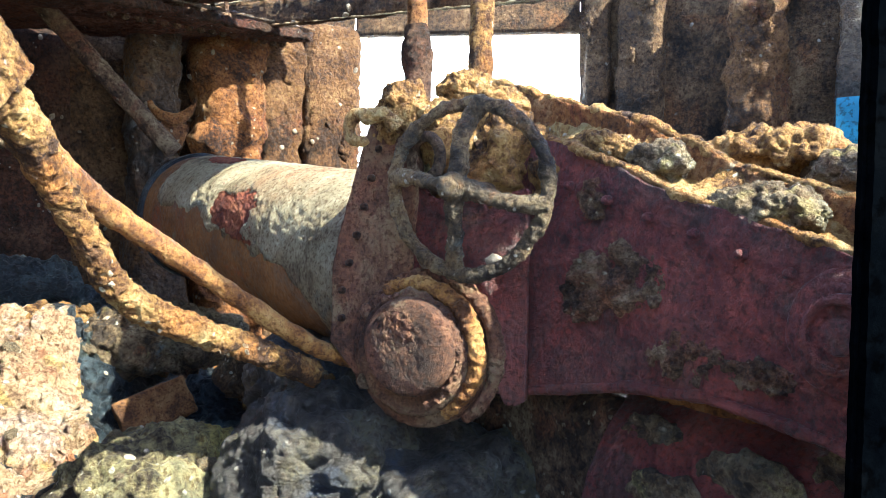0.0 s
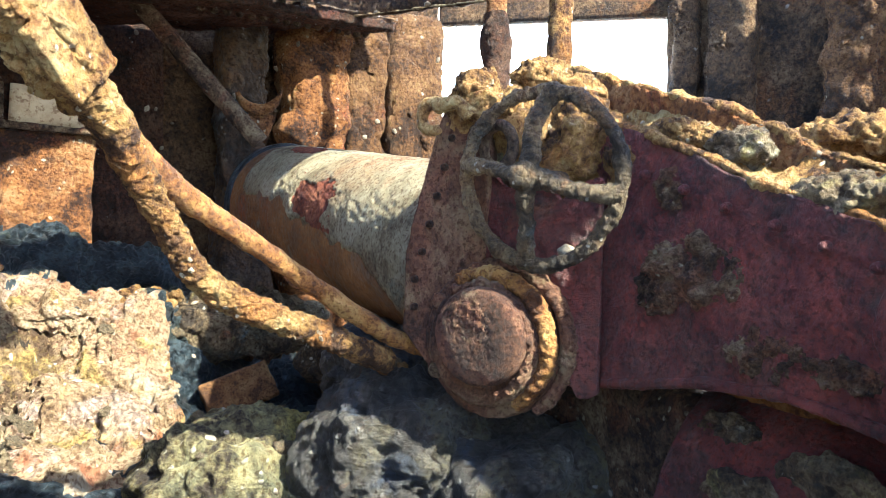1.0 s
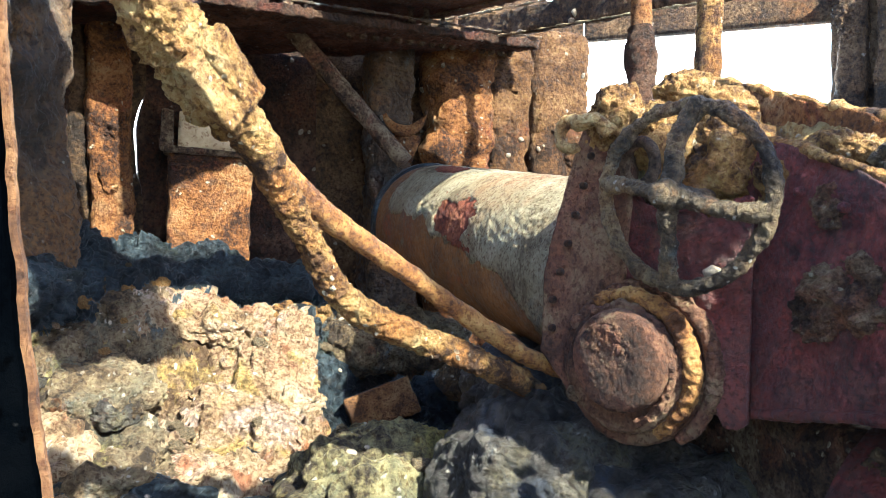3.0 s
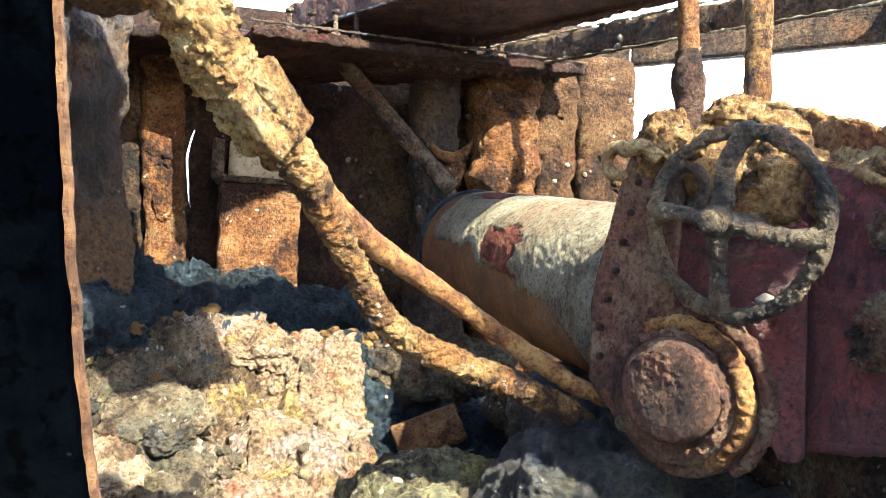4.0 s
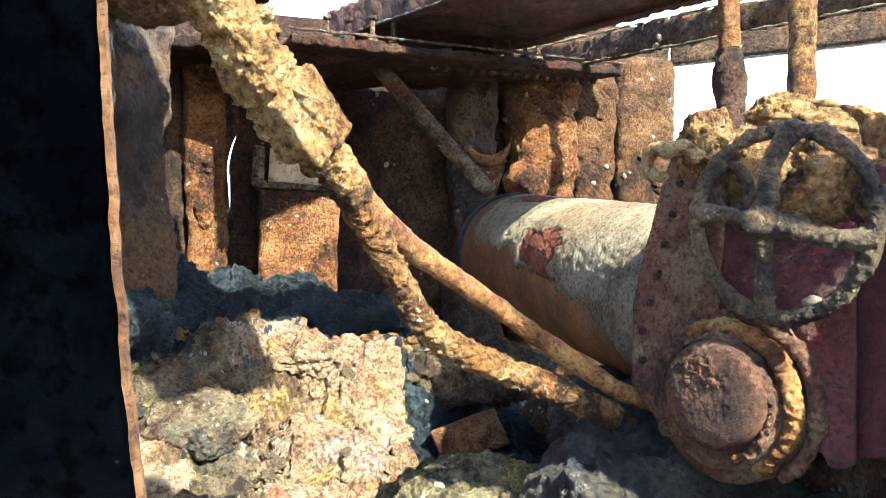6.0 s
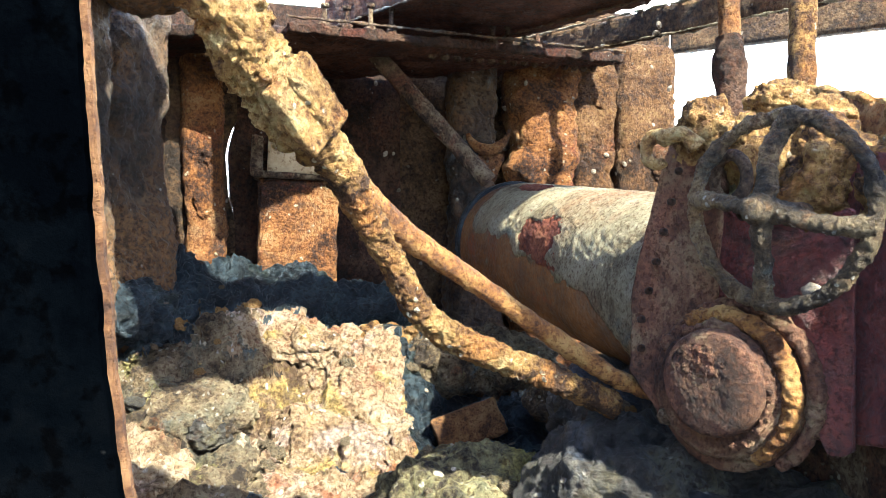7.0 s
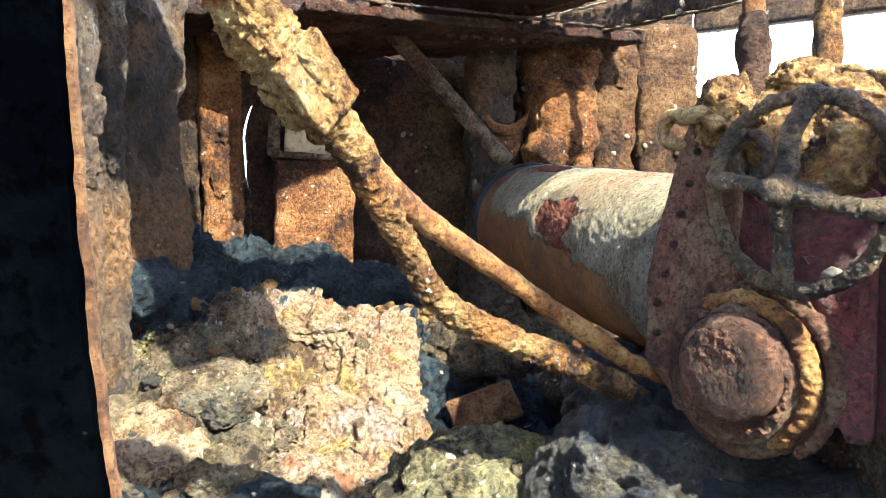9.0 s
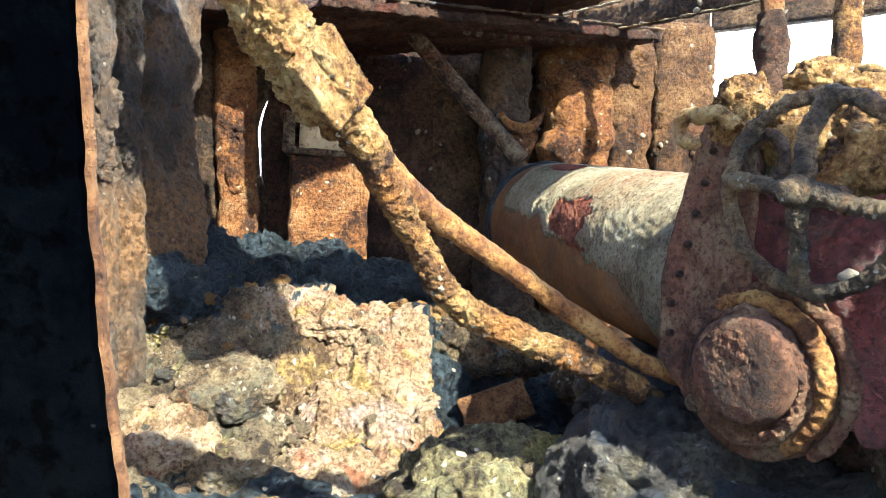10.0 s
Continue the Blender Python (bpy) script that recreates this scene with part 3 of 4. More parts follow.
ledge_m, ledge_len = along(LEDGE0 + back_dir * 0.43, LEDGE1 + back_dir * 0.43)
ledge = thing("deck_ledge", (LEDGE0 + LEDGE1) / 2, "dark pitted iron deck ledge with ragged edge", "deck ledge")
part("plate", rough_box("plate", (ledge_len, 0.86, 0.024), ledge_m, REDDECK, res=0.013, soft=0.006, amount=0.008, scale=9, pits=0.008, pit_scale=20, fine=0.004, warp=lambda v: Vector((v.x, -0.43 + (v.y + 0.43) * (0.62 - 0.62 * v.x / ledge_len), v.z))), ledge)
edge_m, _ = along(LEDGE0, LEDGE1)
part("edge_angle", rough_box("edge_angle", (ledge_len, 0.03, 0.032), edge_m, DARK, res=0.009, soft=0.006, amount=0.008, scale=14, pits=0.006, pit_scale=30, fine=0.004), ledge, "ragged rusty edge angle")
rag = [(*(LEDGE0.lerp(LEDGE1, i / 40) - back_dir * 0.016 + Vector((0, 0, 0.026))), 0.003 + 0.004 * abs(noise.noise(Vector((i * 0.9, 2, 0))))) for i in range(41)]
part("ragged_lip", tube_mesh("ragged_lip", rag, GREYRIB, segs=8, steps=5, amount=0.005, scale=45, fine=0.002), ledge, "pale flaking lip")
for i in range(16):
    c = LEDGE0.lerp(LEDGE1, 0.42 + 0.55 * i / 15) + back_dir * 0.10 + Vector((0, 0, -0.016))
    part("rivet", turned_mesh("rivet", [(0.013, 0.0), (0.012, -0.008), (0.006, -0.013), (0, -0.014)], Matrix.Translation(c), IRON, segs=10, amount=0, res=0.01), ledge)


def bolt(at, high):
    root = thing("deck_bolt", at, "rusty bolt standing up through the deck ledge", "bolt", "bolts along the ledge")
    part("shank", turned_mesh("shank", [(0, -0.02), (0.007, -0.02), (0.007, high), (0, high)], Matrix.Translation(at), IRON, segs=10, amount=0.001, res=0.012), root)
    part("nut", turned_mesh("nut", [(0, 0), (0.016, 0), (0.016, 0.014), (0, 0.016)], Matrix.Translation(at), IRON, segs=6, amount=0, res=0.02), root)
    part("head", turned_mesh("head", [(0, high - 0.004), (0.012, high - 0.004), (0.012, high + 0.006), (0, high + 0.008)], Matrix.Translation(at), IRON, segs=10, amount=0.001, res=0.01), root)


for k, high in ((0.11, 0.06), (0.165, 0.06), (0.225, 0.075), (0.28, 0.07), (0.575, 0.05), (0.625, 0.06), (0.68, 0.05), (0.725, 0.06)):
    bolt(LEDGE0.lerp(LEDGE1, k) + back_dir * 0.05 + Vector((0, 0, 0.022)), high)

# deck strakes and beams all run the same way, from the back wall towards the viewer
RUN, ACROSS = Vector((0.67, -0.742, 0)), Vector((0.742, 0.67, 0))


def deck_at(run, across, z):
    return RUN * run + ACROSS * across + Vector((0, 0, z))


strake = thing("deck_strake", deck_at(-1.2, 1.8, 2.26), "dark reddish rusted deck strake with flaking edges", "deck plate")
m, length = along(deck_at(-2.25, 1.80, 2.272), deck_at(-0.85, 1.80, 2.272))
part("plate", rough_box("plate", (length, 0.52, 0.02), m, REDDECK, res=0.016, soft=0.006, amount=0.006, scale=8, pits=0.005, pit_scale=24, fine=0.003), strake)
for across in (1.545, 2.045):
    m, length = along(deck_at(-2.25, across, 2.30), deck_at(-0.85, across, 2.30))
    part("girder", rough_box("girder", (length, 0.05, 0.10), m, REDDECK, res=0.014, soft=0.008, amount=0.008, scale=8, pits=0.005, pit_scale=24, fine=0.003, lumps=0.002, lump_scale=40), strake)
    rag = [(*deck_at(-2.22 + 1.36 * i / 60, across - 0.026, 2.252), 0.002 + 0.004 * abs(noise.noise(Vector((i * 0.8, across * 9, 0))))) for i in range(61)]
    part("ragged_edge", tube_mesh("ragged_edge", rag, GREYRIB, segs=8, steps=4, amount=0.005, scale=40, fine=0.002), strake, "pale flaking edge")
S0, S1 = Vector((0.20, 3.20, 2.272)), Vector((1.75, 1.25, 2.182))
stringer = thing("deck_stringer", (S0 + S1) / 2, "brown deck stringer with shells and ragged edges paled for sky light", "beam")
m, length = along(S0, S1)
part("web", rough_box("web", (length, 0.03, 0.092), m, WALL, res=0.014, soft=0.008, amount=0.008, scale=8, pits=0.005, pit_scale=24, fine=0.003), stringer)
# Edges made pale: sky light on the stringer's rim is put into the colour.
for z in (-0.043, 0.046):
    rag = [(*(S0.lerp(S1, i / 60) + Vector((-0.015, -0.012, z))), 0.0025 + 0.004 * abs(noise.noise(Vector((i * 0.8, z * 50, 0))))) for i in range(61)]
    part("ragged_edge", tube_mesh("ragged_edge", rag, SCALE, segs=8, steps=4, amount=0.005, scale=40, fine=0.002), stringer, "pale flaking edge")
# Timber stub, widened and run on out of view to shade the mound's left.
beam("deck_carling", deck_at(-1.95, 0.925, 2.235), deck_at(-0.92, 0.90, 2.235), 0.33, 0.09, DARK, "dark crusted deck timber stub, extended to shade the mound")
# Unseen beam, added to cast the dark band across the box foot.
beam("shade_beam", (-0.62, 1.47, 2.36), (0.50, 1.81, 2.36), 0.18, 0.08, DARK, "unseen dark cross beam, added to shade the box foot")
# Unseen plate and stanchion, added to shade the right ends of the pipes.
stub = thing("shade_plate", (0.84, 0.60, 1.0), "unseen plate on a thin stanchion, added to shade the pipes", "deck plate")
m, length = along((0.64, 0.74, 2.30), (1.04, 0.53, 2.30))
part("plate", rough_box("plate", (length, 0.17, 0.03), m, DARK, res=0.015, soft=0.008, amount=0.006, scale=9), stub)
part("stanchion", tube_mesh("stanchion", [(1.03, 0.505, 0.90, 0.007), (1.03, 0.505, 1.6, 0.007), (1.03, 0.505, 2.29, 0.007)], IRON, segs=14, steps=6, amount=0.001), stub)
# Plate added to cast the shadow edge high on the back-left rib.
beam("corner_shade", (-1.02, 2.62, 2.19), (-0.38, 2.66, 2.19), 0.44, 0.035, DARK, "dark corner plate, added to shade the back rib")
# Unseen deck, added to keep sky light off the left hull ribs.
beam("shade_deck", (-0.82, 0.50, 2.27), (-0.86, 2.15, 2.27), 0.50, 0.05, DARK, "unseen dark deck, added to shade the left hull wall", res=0.03)
boulder("crust_lump", (-0.72, 2.02, 2.18), (0.14, 0.12, 0.05), GREYRIB, "pale crust lump under the deck edge", "crust", seed=3, detail=5)

# ---------------------------------------------------------------- rocks and rubble
mound_y = table([(1.40, 0.88), (1.70, 0.94), (1.90, 0.985), (2.13, 1.095), (2.30, 1.19), (2.40, 1.27), (2.50, 1.335), (2.60, 1.35), (2.80, 1.35)])
mound_x = table([(-1.05, 0.19), (-0.80, 0.16), (-0.65, 0.11), (-0.45, 0.02), (-0.30, 0.0), (-0.12, -0.015), (-0.05, -0.04), (0.0, -0.14), (0.05, -0.40)])


def mound_mesh(name, x0, x1, y0, y1, step):
    nx, ny = int((x1 - x0) / step), int((y1 - y0) / step)
    verts = []
    for i in range(nx + 1):
        for j in range(ny + 1):
            x, y = x0 + (x1 - x0) * i / nx, y0 + (y1 - y0) * j / ny
            p = Vector((x, y, 0.2))
            w = Vector((noise.noise(p * 6), noise.noise(p * 6 + Vector((5, 1, 2))), 0)) * 0.04
            z = mound_y(y + w.y * 1.5) + mound_x(x + w.x * 1.5 - 0.06 * (y - 2.15))
            p.z = z * 0.9
            z += 0.17 * dome_at((p + w) * 4.3)
            step = noise.fractal(p * 3.2 + Vector((4, 2, 7)), 0.9, 2.0, 3) * 5 + z * 9
            z += 0.022 * (abs((step % 1.0) - 0.5) * 2) ** 0.5
            z += 0.038 * dome_at((p + w * 0.6) * 11) + 0.016 * dome_at((p + w * 0.4) * 27)
            verts.append(Vector((x, y, z)))
    faces = [(i * (ny + 1) + j, (i + 1) * (ny + 1) + j, (i + 1) * (ny + 1) + j + 1, i * (ny + 1) + j + 1) for i in range(nx) for j in range(ny)]
    return displaced(verts, faces, 0.030, 8.0, 0.007, 26.0, 0.009, 38.0, 0.0022, 70.0), faces


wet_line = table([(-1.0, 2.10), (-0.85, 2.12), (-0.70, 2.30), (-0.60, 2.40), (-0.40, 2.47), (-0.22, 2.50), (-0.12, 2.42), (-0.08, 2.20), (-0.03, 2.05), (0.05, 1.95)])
mound = thing("rubble_mound", (-0.5, 2.1, 1.0), "craggy mound of cemented shell, rust and wet crust", "mound")
m_verts, m_faces = mound_mesh("rubble_mound", -1.0, 0.04, 1.42, 2.78, 0.0055)
skins = {"pale_rock": (PALE, []), "brown_rock": (BROWN, []), "wet_shaded_crust": (WETSHADE, [])}
for f in m_faces:
    c = (m_verts[f[0]] + m_verts[f[2]]) / 2
    n = noise.fractal(c * 11, 0.8, 2.0, 5)
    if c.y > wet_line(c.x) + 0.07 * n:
        skins["wet_shaded_crust"][1].append(f)
    elif c.x < -0.50 - 0.35 * (c.y - 2.1) + 0.16 * n:
        skins["brown_rock"][1].append(f)
    else:
        skins["pale_rock"][1].append(f)
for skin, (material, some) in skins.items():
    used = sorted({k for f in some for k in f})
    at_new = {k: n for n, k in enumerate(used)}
    part(skin, mesh_of(skin, [m_verts[k] for k in used], [[at_new[k] for k in f] for f in some], material), mound, {"pale_rock": "pale pinkish sunlit rock", "brown_rock": "brown pitted rock", "wet_shaded_crust": "wet crust, blue of shade and sky put into its colour"}[skin])
boulder("concretion_boulder", (-0.62, 2.10, 1.14), (0.16, 0.14, 0.085), BROWN, "brown boulder with grey pits", "boulder", "loose boulders", seed=2.0, detail=6, turn=-15, amount=0.3)
boulder("concretion_boulder", (-0.18, 2.52, 1.24), (0.11, 0.09, 0.09), TAN, "tan boulder with a red broken face", "boulder", "loose boulders", seed=4.0, detail=5)
boulder("concretion_boulder", (-0.70, 1.86, 1.06), (0.16, 0.14, 0.08), PALE, "pale crusted boulder beside the hull wall", "boulder", "loose boulders", seed=5.0, detail=6, amount=0.3)
boulder("concretion_boulder", (-0.52, 1.86, 1.01), (0.12, 0.10, 0.06), BROWN, "low grey-brown boulder with pits", "boulder", "loose boulders", seed=6.0, detail=5, amount=0.3)
boulder("concretion_boulder", (-0.56, 2.02, 1.12), (0.06, 0.06, 0.05), DUNE, "small grey pitted boulder", "boulder", "loose boulders", seed=7.0, detail=5)
boulder("concretion_boulder", (-0.40, 2.38, 1.27), (0.14, 0.08, 0.05), PALE, "pale yellowish boulder on the mound", "boulder", "loose boulders", seed=7.5, detail=6, amount=0.3)
boulder("concretion_boulder", (0.06, 1.63, 1.055), (0.19, 0.18, 0.125), SUNYELLOW, "brown boulder, its sunlit yellow-green crown put into the colour", "boulder", "loose boulders", seed=8.0, detail=6, turn=35, amount=0.2)
boulder("concretion_boulder", (0.35, 1.48, 1.13), (0.19, 0.17, 0.15), DUNE, "dark lumpy boulder under the round cover", "boulder", "loose boulders", seed=9.0, detail=6, amount=0.14, craggy=0.045)
boulder("concretion_boulder", (0.52, 1.36, 1.08), (0.17, 0.15, 0.13), DUNE, "dark green-brown boulder beneath the engine", "boulder", "loose boulders", seed=10.0, detail=5)
boulder("concretion_boulder", (0.10, 2.48, 1.22), (0.24, 0.12, 0.10), BROWN, "brown rubble heap under the boiler", "boulder", "loose boulders", seed=12.0, detail=6)
boulder("concretion_boulder", (0.02, 2.62, 1.18), (0.16, 0.10, 0.10), BROWN, "brown rubble beside the wall", "boulder", "loose boulders", seed=13.0, detail=5)
boulder("concretion_boulder", (0.44, 2.20, 1.14), (0.20, 0.20, 0.11), BROWN, "brown rubble ridge under the boiler", "boulder", "loose boulders", seed=14.0, detail=6)
boulder("concretion_boulder", (0.27, 2.36, 1.06), (0.14, 0.08, 0.09), WETSHADE, "dark wet boulder behind the timber", "boulder", "loose boulders", seed=15.0, detail=5)
# Added boulder hides a bright gap where the boiler's dark underside belongs.
boulder("concretion_boulder", (0.40, 1.74, 1.22), (0.16, 0.24, 0.12), DUNE, "dark boulder added to fill a bright gap under the boiler", "boulder", "loose boulders", seed=16.0, detail=6)
put("timber_block", rough_box("timber_block", (0.18, 0.08, 0.10), Matrix(), WOOD, res=0.008, soft=0.006, amount=0.004, scale=14, fine=0.0015),
    label="orange-brown squared timber offcut in the rubble", category="timber", m=pose(0.075, 2.22, 1.085, -12, -20, 8))

# ---------------------------------------------------------------- rusted box on the back wall
box = thing("rusted_box", (-0.49, 2.72, 1.35), "orange rusted box with a beige board above it", "box")
part("body", rough_box("body", (0.26, 0.16, 0.44), pose(-0.485, 2.765, 1.555, -3, 2, 14), RUST, res=0.010, soft=0.02, amount=0.010, scale=7, pits=0.005, fine=0.002), box)
part("ledge", rough_box("ledge", (0.30, 0.17, 0.022), pose(-0.47, 2.76, 1.785, 0, 3, 13), IRON, res=0.010, soft=0.006, amount=0.006, scale=14), box)
part("board", rough_box("board", (0.22, 0.02, 0.12), pose(-0.47, 2.775, 1.855, 0, 3, 13), BEIGE, res=0.03, soft=0.003, amount=0, fine=0), box, "plain beige board")
part("post", rough_box("post", (0.035, 0.06, 0.13), pose(-0.605, 2.72, 1.855, 0, 3, 13), IRON, res=0.01, soft=0.006, amount=0.004), box)
# Crust lumps at the wall foot; their blue-black colour carries the shade there.
boulder("crust_lump", (-0.47, 2.66, 1.40), (0.15, 0.08, 0.10), WETSHADE, "wet crust at the foot of the box, blue shade put into its colour", "crust", seed=21, detail=6)
boulder("crust_lump", (-0.27, 2.70, 1.37), (0.16, 0.08, 0.08), WETSHADE, "wet crust along the wall foot, blue shade put into its colour", "crust", seed=22, detail=6)
boulder("crust_lump", (-0.86, 2.28, 1.38), (0.12, 0.24, 0.10), WETSHADE, "wet crust at the foot of the hull rib, blue shade put into its colour", "crust", seed=23, detail=6)

# ---------------------------------------------------------------- brace and bracket at the back
put("brace_pipe", tube_mesh("brace_pipe", [(-0.22, 2.66, 2.18, 0.027), (-0.02, 2.64, 1.95, 0.028), (0.145, 2.615, 1.76, 0.027)], IRON, amount=0.003), label="slanting rusty brace pipe between ledge and boiler", category="pipe")
bracket = thing("hook_bracket", (0.15, 2.93, 1.80), "torn crescent bracket of rusty sheet", "bracket")
crescent = []
for i in range(17):
    a = radians(200 + 150 * i / 16)
    crescent.append((0.155 + 0.075 * math.cos(a), 2.90 - 0.01 * i / 16, 1.975 + 0.085 * math.sin(a), 0.004 + 0.016 * math.sin(math.pi * min(1, (i + 1) / 17))))
part("crescent", tube_mesh("crescent", crescent, RUST, segs=14, steps=3, amount=0.002), bracket)
part("tab", rough_box("tab", (0.09, 0.012, 0.10), pose(0.155, 2.915, 1.84, 0, 20, 10), RUST, res=0.01, soft=0.005, amount=0.004), bracket)

# ---------------------------------------------------------------- the engine
AX, SIDE, ORIGIN = Vector((0.28, -0.96, 0)), Vector((-0.96, -0.28, 0)), Vector((0.624, 1.0985, 0))
FS, FN, FQ = Vector((-0.648, 0.762, 0)), Vector((-0.762, -0.648, 0)), Vector((0.62, 1.10, 0))


def eng(u, v, z):
    return ORIGIN + AX * u + SIDE * v + Vector((0, 0, z))


def front(s, off, z):
    return FQ + FS * s + FN * off + Vector((0, 0, z))


engine = thing("engine", eng(0, -0.1, 1.0), "encrusted red iron engine frame with riveted plates", "engine")
top_z = table([(-0.20, 1.60), (-0.15, 1.62), (-0.11, 1.69), (-0.075, 1.692), (0.05, 1.655), (0.168, 1.604), (0.283, 1.571), (0.408, 1.533), (0.60, 1.46), (0.8, 1.38)])
low_z = table([(-0.19, 1.285), (-0.02, 1.314), (0.09, 1.337), (0.225, 1.346), (0.325, 1.334), (0.41, 1.319), (0.6, 1.25), (0.8, 1.15)])
U0, U1 = -0.19, 0.58
side_plate = part("side_plate", sheet_mesh("side_plate", lambda i: (U0 + (U1 - U0) * i, low_z(U0 + (U1 - U0) * i), top_z(U0 + (U1 - U0) * i)), eng, 0.016, RED, 150, 70, 0.007, 9, 0.0015, 0.006), engine)
rim = [(*eng(u, -0.008 + 0.004 * math.sin(u * 40), top_z(u) + 0.002), 0.007 + 0.003 * noise.noise(Vector((u * 22, 0, 0)))) for u in [U0 + (U1 - U0) * i / 24 for i in range(25)]]
part("top_flange", tube_mesh("top_flange", rim, TAN, segs=16, steps=10, amount=0.005, scale=22, fine=0.002), engine, "tan crusted top edge")
rim = [(*eng(u, 0.0, low_z(u)), 0.008) for u in [U0 + (U1 - U0) * i / 24 for i in range(25)]]
part("bottom_flange", tube_mesh("bottom_flange", rim, RED, segs=12, steps=6, amount=0.003, scale=22), engine)

back_z = table([(-0.45, 1.83), (-0.295, 1.815), (-0.125, 1.765), (0.05, 1.714), (0.194, 1.645), (0.349, 1.60), (0.7, 1.50)])
part("inner_plate", sheet_mesh("inner_plate", lambda i: (-0.40 + 0.97 * i, 1.30, back_z(-0.40 + 0.97 * i)), lambda u, d, z: eng(u, -0.10 + d, z), 0.02, RUST, 130, 40, 0.008, 9, 0.002, 0.01), engine)
rim = [(*eng(u, -0.11, back_z(u)), 0.008 + 0.003 * noise.noise(Vector((u * 17, 4, 0)))) for u in [-0.34 + 0.90 * i / 24 for i in range(25)]]
part("inner_flange", tube_mesh("inner_flange", rim, TAN, segs=16, steps=8, amount=0.008, scale=20, fine=0.002), engine, "tan crusted inner plate edge")

front_top = table([(-0.02, 1.69), (0.02, 1.66), (0.06, 1.60), (0.22, 1.60), (0.265, 1.65), (0.30, 1.71), (0.322, 1.735), (0.44, 1.74)])
front_low = table([(-0.02, 1.30), (0.12, 1.30), (0.43, 1.29)])
end_s = table([(1.25, 0.36), (1.306, 0.372), (1.36, 0.423), (1.487, 0.422), (1.69, 0.36), (1.79, 0.325), (1.85, 0.31)])


def front_place(s, off, z):
    k = min(1.0, max(0.0, s / 0.43))
    return front(s + (end_s(z) - 0.43) * k**3, off, z)


part("front_plate", sheet_mesh("front_plate", lambda i: (0.07 + 0.25 * i, 1.29, front_top(0.07 + 0.25 * i)), lambda a, o, z: front(a, 0.012 + o, z), 0.012, RED, 60, 80, 0.005, 10, 0.0015, 0.03), engine, "dark red-brown front plate")
part("riveted_strip", sheet_mesh("riveted_strip", lambda i: (0.27 + 0.16 * i, 1.29, front_top(0.27 + 0.16 * i)), lambda a, o, z: front_place(a, 0.020 + o, z), 0.020, CAPM, 40, 90, 0.004, 10, 0.0015, 0.0), engine, "brown riveted edge strip")
def rivet_mesh(r, h):
    return turned_mesh("rivet", [(r, -0.004), (r, 0.0), (r * 0.86, h * 0.6), (r * 0.5, h * 0.93), (0, h)], Matrix(), DARK if r < 0.007 else RED, segs=14, amount=0, res=0.004)


RIVETS = {False: rivet_mesh(0.0075, 0.009), True: rivet_mesh(0.0065, 0.007)}


def rivet(at, normal, small=False):
    m = Vector(normal).to_track_quat("Z", "Y").to_matrix().to_4x4()
    m.translation = at
    ob = part("rivet", RIVETS[small], engine)
    ob.matrix_basis = m
    return ob


for u, z in ((-0.014, 1.620), (0.060, 1.598), (0.132, 1.574), (0.204, 1.553), (0.272, 1.530), (0.335, 1.510), (0.395, 1.49)):
    rivet(eng(u, 0.004, z), SIDE)
for i in range(8):
    z = 1.40 + 0.047 * i
    rivet(front(end_s(z) - 0.035 + 0.012 * (z < 1.45), 0.023, z), FN, True)

def patch(u, z, size, seed):
    me = boulder_mesh("crust_patch", eng(u, -0.002, z), size, IRON, turn=-73.7, detail=6, amount=0.9, scale=1.3, seed=seed, craggy=0.08)
    part("crust_patch", me, engine, "rough grey-brown crust patch")


patch(0.075, 1.487, (0.085, 0.010, 0.048), 61)
patch(0.015, 1.455, (0.045, 0.008, 0.035), 62)
patch(0.190, 1.392, (0.060, 0.010, 0.030), 63)
patch(0.03, 1.60, (0.03, 0.005, 0.03), 64)
patch(0.30, 1.385, (0.05, 0.007, 0.02), 65)

# boss at the far end of the side plate
bm_ = eng(0.405, 0.0, 1.447)
m = SIDE.to_track_quat("Z", "Y").to_matrix().to_4x4()
m.translation = bm_
part("boss", turned_mesh("boss", [(0.075, 0), (0.07, 0.008), (0.05, 0.012), (0.046, 0.012), (0.045, 0.028), (0.036, 0.030), (0.034, 0.024), (0.022, 0.024), (0.020, 0.034), (0, 0.036)], m, RED, amount=0.003), engine)

# round cover low on the front plate
m = FN.to_track_quat("Z", "Y").to_matrix().to_4x4()
m.translation = front(0.249, 0.016, 1.355)
cover = part("round_cover", turned_mesh("round_cover", [(0.121, -0.01), (0.121, 0.012), (0.116, 0.018), (0.100, 0.020), (0.098, 0.034), (0.094, 0.038), (0.086, 0.038), (0.070, 0.036), (0, 0.034)], m, CAPM, amount=0.003, pits=0.002), engine)
m2 = m.copy()
m2.translation = front(0.238, 0.016, 1.372)
part("cap", turned_mesh("cap", [(0.078, 0.030), (0.077, 0.062), (0.073, 0.070), (0.066, 0.072), (0.05, 0.074), (0, 0.075)], m2, CAPM, amount=0.0014, scale=14.0, res=0.0025, segs=96, pits=0.0), cover, "brown domed cap")
part("cap_crust", boulder_mesh("cap_crust", front(0.252, 0.089, 1.392), (0.045, 0.0022, 0.036), IRON, turn=-49.6, detail=6, amount=0.6, scale=1.2, seed=91, craggy=0.05), cover, "grey-brown crust on the cap")
